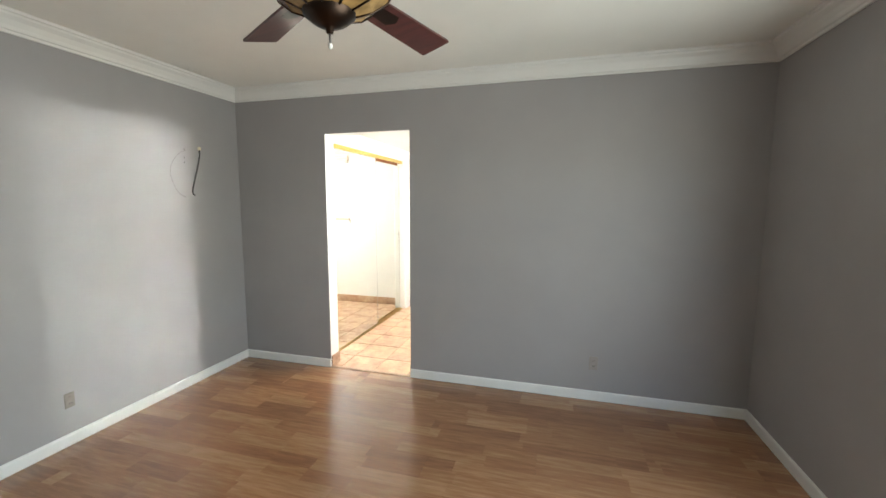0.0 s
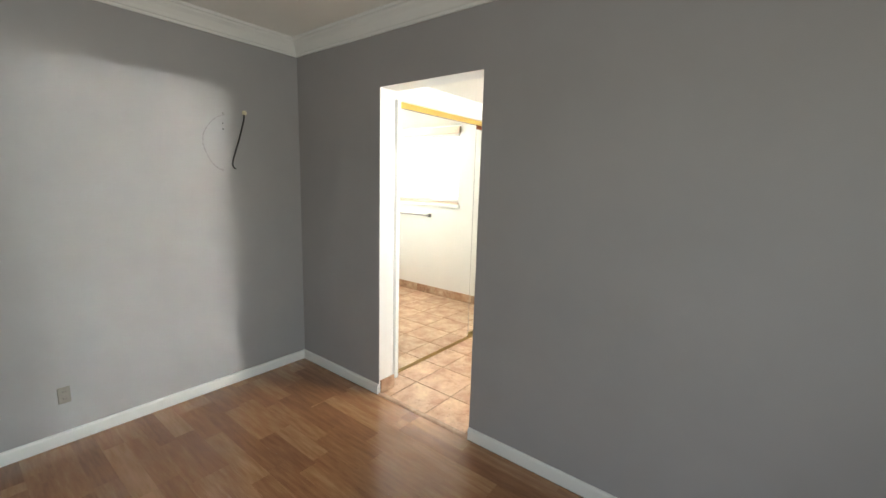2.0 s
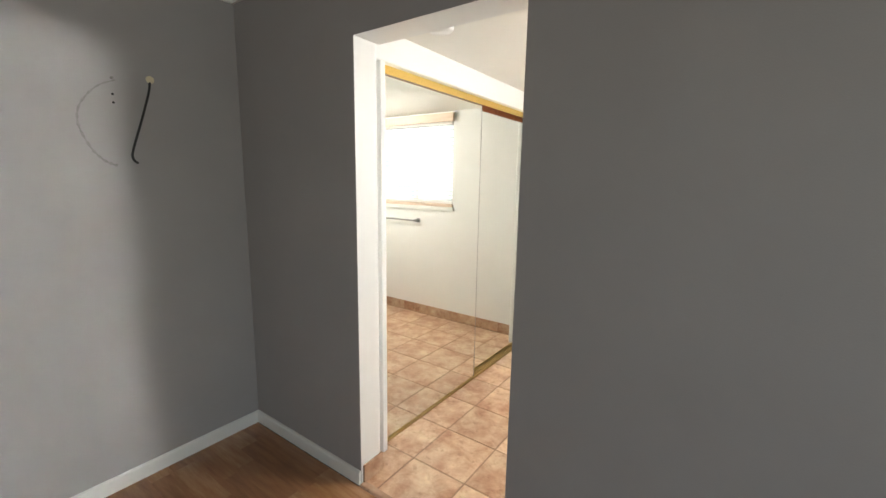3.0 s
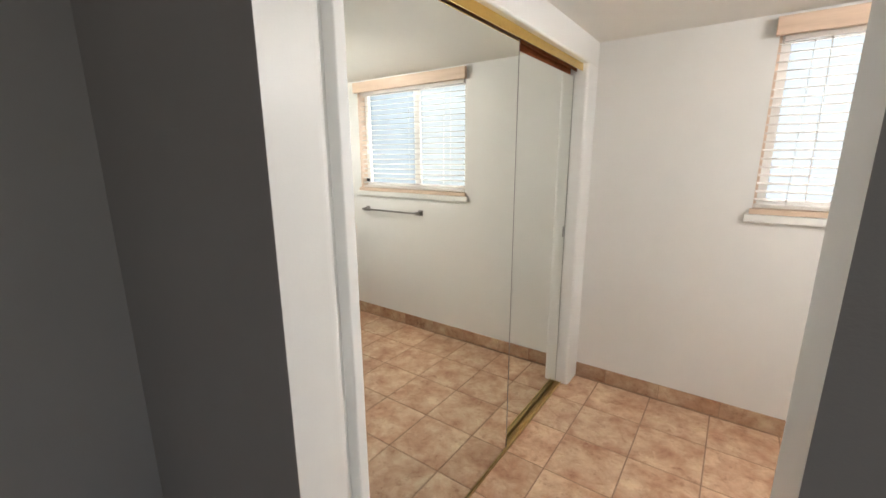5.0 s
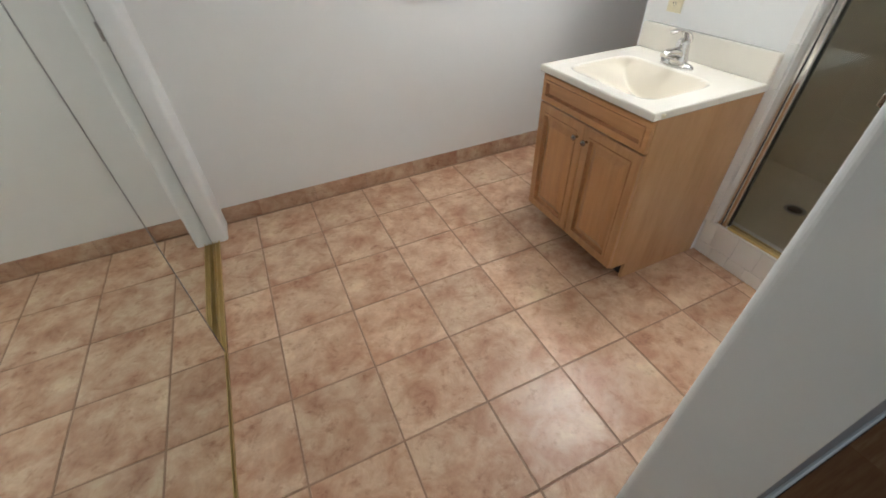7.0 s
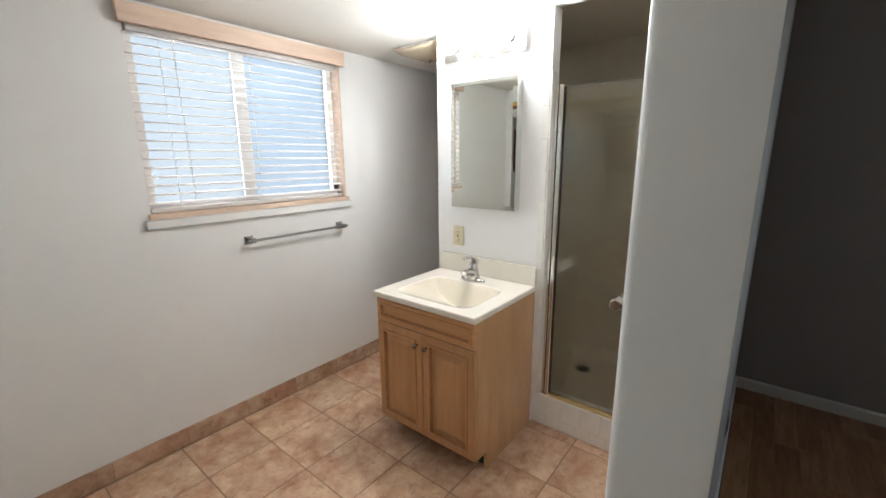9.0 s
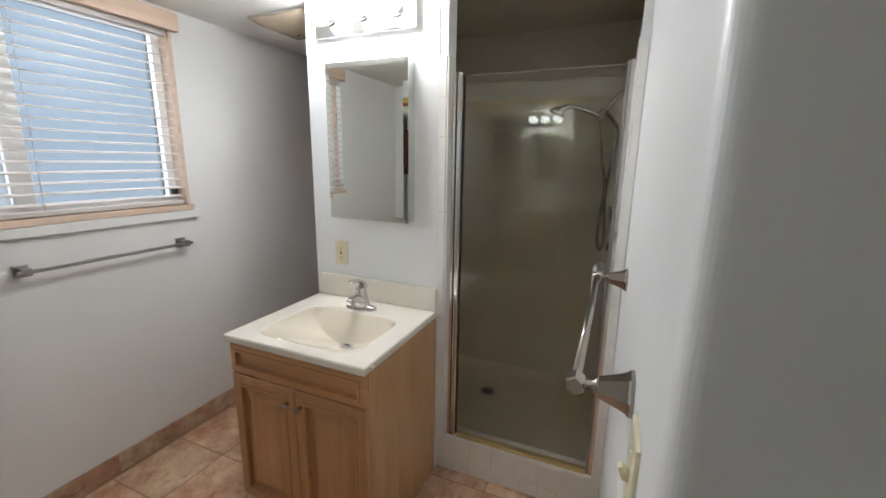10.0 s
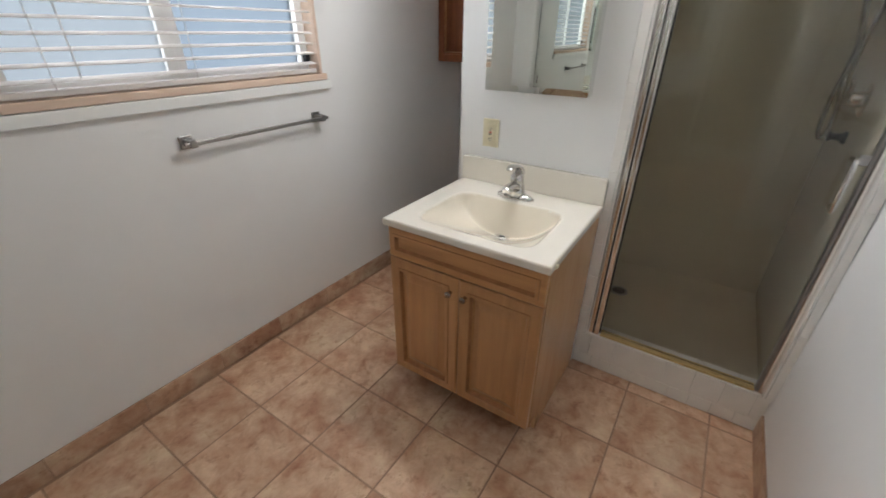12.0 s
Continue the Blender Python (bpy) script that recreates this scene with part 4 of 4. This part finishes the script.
def shower_head():
    s = thing("hand_shower_set", "chrome hand shower on a curved arm with a hanging hose", "shower head", (0, 0, 0))
    y = SY0 + 0.0005
    x, z = 2.59, 1.785
    part("escutcheon", lathe([(0.0, 0.006), (0.014, 0.006), (0.028, 0.003), (0.03, 0.0)], 20, pose(x, y, z, -90)), DIM_CHROME, s)
    part("arm", tube(curve_points([(x, y + 0.003, z), (x - 0.005, y + 0.05, z - 0.01), (x - 0.01, y + 0.09, z - 0.05), (x - 0.012, y + 0.125, z - 0.09)], 6), 0.010, 12), DIM_CHROME, s)
    part("bracket", lathe([(0.0, -0.03), (0.014, -0.028), (0.018, -0.01), (0.018, 0.012), (0.013, 0.026), (0.0, 0.028)], 16, pose(x - 0.012, y + 0.135, z - 0.105, 30)), DIM_CHROME, s)
    hd = part("hand_shower", tube(curve_points([(x - 0.014, y + 0.13, z - 0.115), (x - 0.02, y + 0.2, z - 0.085), (x - 0.03, y + 0.27, z - 0.065), (x - 0.035, y + 0.315, z - 0.078)], 6), [0.011] * 8 + [0.010] * 6 + [0.014] * 5, 12), DIM_CHROME, s)
    part("spray_face", lathe([(0.012, 0.03), (0.03, 0.014), (0.038, 0.004), (0.037, -0.004), (0.0, -0.006)], 24, pose(x - 0.04, y + 0.335, z - 0.095, 22)), DIM_CHROME, hd, "round spray face")
    part("hose", tube(curve_points([(x - 0.012, y + 0.14, z - 0.12), (x - 0.01, y + 0.115, z - 0.3), (x, y + 0.09, 1.35), (x + 0.005, y + 0.10, 1.2), (x, y + 0.10, 1.08), (x - 0.004, y + 0.085, 1.045), (x, y + 0.07, 1.1),
                                   (x + 0.006, y + 0.085, 1.3), (x + 0.004, y + 0.065, 1.5), (x - 0.006, y + 0.06, 1.62), (x - 0.012, y + 0.115, z - 0.09)], 6), 0.0078, 10), DIM_HOSE, s, "flexible metal hose")
    return s


shower_head()


def shower_valve():
    s = thing("shower_valve", "chrome lever shower valve on the stall wall", "valve", (2.63, SY0 + 0.0005, 1.185))
    part("plate", lathe([(0.0, 0.008), (0.05, 0.006), (0.06, 0.0)], 28, pose(0, 0, 0, -90)), DIM_CHROME, s)
    part("hub", lathe([(0.026, 0.005), (0.024, 0.035), (0.018, 0.05), (0.0, 0.053)], 20, pose(0, 0, 0, -90)), DIM_CHROME, s)
    part("lever", tube([(0, 0.044, 0.0), (-0.01, 0.052, 0.035), (-0.015, 0.056, 0.07)], [0.008, 0.007, 0.009], 12), DIM_CHROME, s)
    part("diverter", lathe([(0.026, 0.0), (0.024, 0.012), (0.014, 0.016), (0.013, 0.045), (0.02, 0.048), (0.02, 0.056), (0.0, 0.058)], 18, pose(0.02, 0, -0.14, -90)), BLACK, s, "dark diverter knob")
    return s


shower_valve()


# ---- alcove ----
def wall_cabinet():
    c = thing("wall_cabinet", "reddish brown wooden wall cabinet in the dim alcove", "cabinet", (0, 0, 0))
    x0, y0, y1, z0, z1 = 2.86, COL1 + 0.004, F - 0.002, 1.228, 1.95
    part("body", boxes((x0 + 0.02, AX1 - 0.002, y0, y1, z0, z1)), CHERRY, c)
    mid = (y0 + y1) / 2
    for a, b in ((y0 + 0.004, mid - 0.002), (mid + 0.002, y1 - 0.004)):
        part("door", raised_panel(a, b, z0 + 0.004, z1 - 0.004, x0 + 0.019, 0.055), [CHERRY, GLAZE], c, "panelled wooden door")
    return c


wall_cabinet()


def square_light():
    """A square pan with a bent square of cream glass held under it."""
    d = thing("ceiling_light", "unlit square ceiling light with a bent cream glass shade", "ceiling light", (2.225, 1.745, CH - 0.0005))
    part("pan", soft_box(-0.13, 0.13, -0.13, 0.13, -0.022, 0.0, 0.004), VINYL, d, "white metal pan")
    n, half = 14, 0.165
    bm = bmesh.new()
    rows = []
    for i in range(n + 1):
        row = []
        for j in range(n + 1):
            u, v = 2 * i / n - 1, 2 * j / n - 1
            m = max(abs(u), abs(v))
            z = -0.030 - 0.042 * (1 - m ** 2.6) + 0.008 * max(0, m - 0.8) * 5 * (abs(u * v))
            row.append(bm.verts.new((half * u, half * v, z)))
        rows.append(row)
    for i in range(n):
        for j in range(n):
            bm.faces.new((rows[i][j], rows[i][j + 1], rows[i + 1][j + 1], rows[i + 1][j])).smooth = True
    ex = bmesh.ops.extrude_face_region(bm, geom=list(bm.faces))
    bmesh.ops.translate(bm, vec=(0, 0, 0.005), verts=[g for g in ex["geom"] if isinstance(g, bmesh.types.BMVert)])
    bmesh.ops.recalc_face_normals(bm, faces=bm.faces)
    part("shade", bm, CREAMGLASS, d, "bent cream glass shade")
    part("finial", lathe([(0.0, -0.086), (0.008, -0.083), (0.010, -0.076), (0.006, -0.070), (0.004, -0.02)], 14), NICKEL, d)
    return d


square_light()


def smoke_alarm():
    d = thing("smoke_alarm", "round white smoke alarm on the bathroom ceiling", "smoke alarm", (0.205, 0.31, CH - 0.0005))
    part("base", lathe([(0.0, 0.0), (0.066, 0.0), (0.066, -0.010), (0.060, -0.012)], 28), VINYL, d)
    part("cover", lathe([(0.058, -0.008), (0.062, -0.014), (0.060, -0.036), (0.05, -0.046), (0.0, -0.048)], 28), VINYL, d)
    return d


smoke_alarm()


# ---- bedroom things ----
def ceiling_fan():
    f = thing("ceiling_fan", "ceiling fan with dark mahogany blades and a stained glass bowl", "ceiling fan", (1.24, -1.965, BH - 0.0005))
    part("canopy", lathe([(0.0, 0.0), (0.07, 0.0), (0.07, -0.02), (0.05, -0.06), (0.015, -0.075), (0.012, -0.16)], 24), DARKBRONZE, f)
    part("motor", lathe([(0.012, -0.15), (0.06, -0.16), (0.105, -0.19), (0.11, -0.25), (0.09, -0.285), (0.06, -0.30), (0.05, -0.33)], 28), DARKBRONZE, f)
    for k in range(5):
        a = 75.5 + 72 * k
        out = rounded([(0.22, -0.052), (0.598, -0.066), (0.602, 0.066), (0.22, 0.052)], [0.012, 0.008, 0.008, 0.012], 3)
        bl = prism(out, -0.004, 0.004)
        bl.transform(pose(0, 0, -0.335, 0, 0, a) @ pose(0, 0, 0, -13, 0, 0))
        b = part("blade", bl, MAHOGANY, f)
        arm = prism([(0.08, -0.018), (0.3, -0.03), (0.32, 0.0), (0.3, 0.03), (0.08, 0.018)], -0.012, -0.005)
        arm.transform(pose(0, 0, -0.327, 0, 0, a) @ pose(0, 0, 0, -13, 0, 0))
        part("blade_arm", arm, DARKBRONZE, b, "dark bronze blade arm")
    seg = 10
    for k in range(seg):
        a0, a1 = 2 * math.pi * k / seg, 2 * math.pi * (k + 0.94) / seg
        bm = bmesh.new()
        prof = [(0.185, -0.345), (0.17, -0.372), (0.125, -0.405), (0.07, -0.426)]
        ra = [bm.verts.new((r * math.cos(a0), r * math.sin(a0), z)) for r, z in prof]
        rb = [bm.verts.new((r * math.cos(a1), r * math.sin(a1), z)) for r, z in prof]
        for i in range(3):
            bm.faces.new((ra[i], rb[i], rb[i + 1], ra[i + 1]))
        ex = bmesh.ops.extrude_face_region(bm, geom=list(bm.faces))
        bmesh.ops.translate(bm, vec=(0, 0, 0.004), verts=[g for g in ex["geom"] if isinstance(g, bmesh.types.BMVert)])
        bmesh.ops.recalc_face_normals(bm, faces=bm.faces)
        part("glass_panel", bm, STAINED, f, "amber stained glass panel")
        part("lead_rib", tube([(r * math.cos(a0 - 0.02) * 1.01, r * math.sin(a0 - 0.02) * 1.01, z) for r, z in prof], 0.004, 6), DARKBRONZE, f)
    part("bowl_cap", lathe([(0.078, -0.418), (0.075, -0.432), (0.05, -0.452), (0.03, -0.462), (0.012, -0.468), (0.010, -0.48), (0.0, -0.482)], 20), DARKBRONZE, f, "turned bronze cap")
    part("pull_chain", tube([(0, 0, -0.48), (0.001, 0, -0.505)], 0.004, 8), STEEL, f)
    part("chain_bob", lathe([(0.0, -0.505), (0.007, -0.51), (0.007, -0.52), (0.0, -0.528)], 10), VINYL, f)
    return f


ceiling_fan()


# marks on the left wall: a hanging wire and the arc it has rubbed, with filler
def wall_marks():
    w = thing("hanging_wire", "short black cable poking out of the grey wall", "cable", (BX0, -0.012, 0))
    pts = curve_points([(0.0, -0.398, 1.872), (0.012, -0.412, 1.82), (0.016, -0.45, 1.70), (0.014, -0.492, 1.57), (0.014, -0.495, 1.53), (0.012, -0.478, 1.512)], 6)
    part("cable", tube(pts, 0.005, 8), BLACK, w)
    part("hole_patch", lathe([(0.0, 0.0015), (0.014, 0.0012), (0.017, 0.0)], 14, pose(0, -0.396, 1.885, 0, 90)), CREAM, w, "pale patch at the cable hole")
    s = thing("wall_scuff", "grey arc rubbed on the wall paint with two screw holes", "mark", (BX0, -0.008, 0))
    arc = curve_points([(0.0004, -0.53, 1.86), (0.0004, -0.60, 1.82), (0.0004, -0.66, 1.74), (0.0004, -0.672, 1.66), (0.0004, -0.64, 1.57), (0.0004, -0.60, 1.52), (0.0004, -0.555, 1.498)], 8)
    k = len(arc)
    bm = bmesh.new()
    prev = None
    for i, p in enumerate(arc):
        h = 0.002 + 0.005 * (0.5 + 0.5 * math.sin(i * 1.9)) * (0.3 + i / k)
        d = (arc[min(i + 1, k - 1)] - arc[max(i - 1, 0)]).normalized()
        nrm = Vector((0, -d.z, d.y)) * h
        cur = (bm.verts.new(p + nrm + Vector((0.0006, 0, 0))), bm.verts.new(p - nrm + Vector((0.0006, 0, 0))))
        if prev:
            bm.faces.new((prev[0], prev[1], cur[1], cur[0]))
        prev = cur
    part("rubbed_arc", bm, SMUDGE, s)
    part("nail", lathe([(0.0, 0.012), (0.006, 0.011), (0.006, 0.008), (0.0025, 0.007), (0.0025, 0.0)], 10, pose(0, -0.545, 1.865, 0, 90)), STEEL, s, "bent nail head in the wall")
    for z in (1.80, 1.765):
        part("screw_hole", lathe([(0.0, 0.001), (0.004, 0.001), (0.005, 0.0)], 10, pose(0, -0.545, z, 0, 90)), BLACK, s)
    return s


wall_marks()


# ---- door trim of cotto ----
def threshold():
    t = setting("threshold", prism(rounded([(-0.016, -0.008), (0.024, -0.008), (0.024, 0.004), (-0.004, 0.006), (-0.016, 0.0)], [0, 0, 0, 0.006, 0.003]), 0.001, DW - 0.001, "x"), RUST, "terracotta edge strip between laminate and tiles", None, "threshold")
    return t


threshold()


def cotto_skirting():
    """Base tiles set end to end along the bathroom walls."""
    h, th, length = 0.098, 0.010, 0.318
    runs = [("far", (CX + 0.001, F), (AX1, F), (0, -1)), ("right", (DW + 0.012, T), (V + 0.015, T), (0, 1)),
            ("jamb_1", (0, 0.012), (0, T - 0.004), (1, 0)), ("jamb_2", (DW, 0.012), (DW, T - 0.004), (-1, 0))]
    for k, (nm, a, b, inw) in enumerate(runs):
        a, b, inw = Vector(a), Vector(b), Vector(inw)
        d = (b - a)
        total = d.length
        d.normalize()
        def slab(s0, s1, t0, t1, z0, z1, r=0):
            p, q = a + d * s0 + inw * t0, a + d * s1 + inw * t1
            bm = boxes((min(p.x, q.x), max(p.x, q.x), min(p.y, q.y), max(p.y, q.y), z0, z1))
            if r:
                bmesh.ops.bevel(bm, geom=list(bm.edges), offset=r, segments=1, profile=0.5, affect="EDGES")
            return bm
        base = setting("baseboard_cotto_" + nm, slab(0, total, 0.0004, 0.005, 0.001, h - 0.002), GROUT, "terracotta base tiles along the white wall", None, "baseboard")
        s = 0.0 if total < 0.4 else -0.12
        while s < total:
            s0, s1 = max(0, s) + 0.0012, min(total, s + length) - 0.0012
            if s1 - s0 > 0.01:
                part("tile", slab(s0, s1, 0.0052, th, 0.0015, h, 0.0015), COTTO_BASE, base)
            s += length


cotto_skirting()


# ---- floor pieces ----
def floor_tiles():
    base = bpy.data.objects["floor_bathroom"]
    P, g = 0.318, 0.0066
    cache = {}
    for i in range(-2, 10):
        for j in range(0, 8):
            x0, x1 = 0.398 + (i - 1) * P + g / 2, 0.398 + i * P - g / 2
            y0, y1 = -0.018 + j * P + g / 2, -0.018 + (j + 1) * P - g / 2
            y0, y1 = max(y0, 0.025), min(y1, F - 0.002)
            x0, x1 = max(x0, -0.131), min(x1, AX1 - 0.002)
            if x1 - x0 < 0.02 or y1 - y0 < 0.02:
                continue
            if x0 > V and y1 < COL1:
                continue
            key = (round(x1 - x0, 3), round(y1 - y0, 3))
            if key not in cache:
                w, h = (x1 - x0) / 2, (y1 - y0) / 2
                bm = boxes((-w, w, -h, h, -0.004, 0.0))
                bmesh.ops.bevel(bm, geom=[e for e in bm.edges if any(q.co.z > -0.001 for q in e.verts)], offset=0.002, segments=2, profile=0.5, affect="EDGES")
                cache[key] = mesh_of("tile", bm, COTTO)
            o = new("tile", cache[key])
            o.parent = base
            o.matrix_world = pose((x0 + x1) / 2, (y0 + y1) / 2, 0.0005 * random.uniform(-1, 1), random.uniform(-0.12, 0.12), random.uniform(-0.12, 0.12), 0)


def floor_boards():
    fl = setting("floor_bedroom", boxes((BX0, BX1, BY0, -0.017, -0.0098, -0.006)), GAP_DARK, "honey oak laminate floor of long boards")
    W, L = 0.1935, 1.285
    cache = {}
    y, k = -0.0165, 0
    while y > BY0:
        y0 = max(BY0, y - W)
        x = BX0 - ((k * 0.47) % 1.0) * L
        while x < BX1:
            a, b = max(x, BX0), min(x + L, BX1)
            if b - a > 0.03:
                key = (round(b - a, 3), round(y - y0, 3))
                if key not in cache:
                    w, h = (b - a), (y - y0)
                    bm = boxes((0.0002, w - 0.0002, 0.0001, h - 0.0001, -0.006, 0.0))
                    bmesh.ops.bevel(bm, geom=[e for e in bm.edges if all(q.co.z > -0.001 for q in e.verts)], offset=0.0003, segments=1, profile=0.5, affect="EDGES")
                    cache[key] = mesh_of("board", bm, LAMINATE)
                o = new("board", cache[key])
                o.parent = fl
                o.location = (a, y0, 0.0)
            x += L
        y -= W
        k += 1


floor_tiles()
floor_boards()
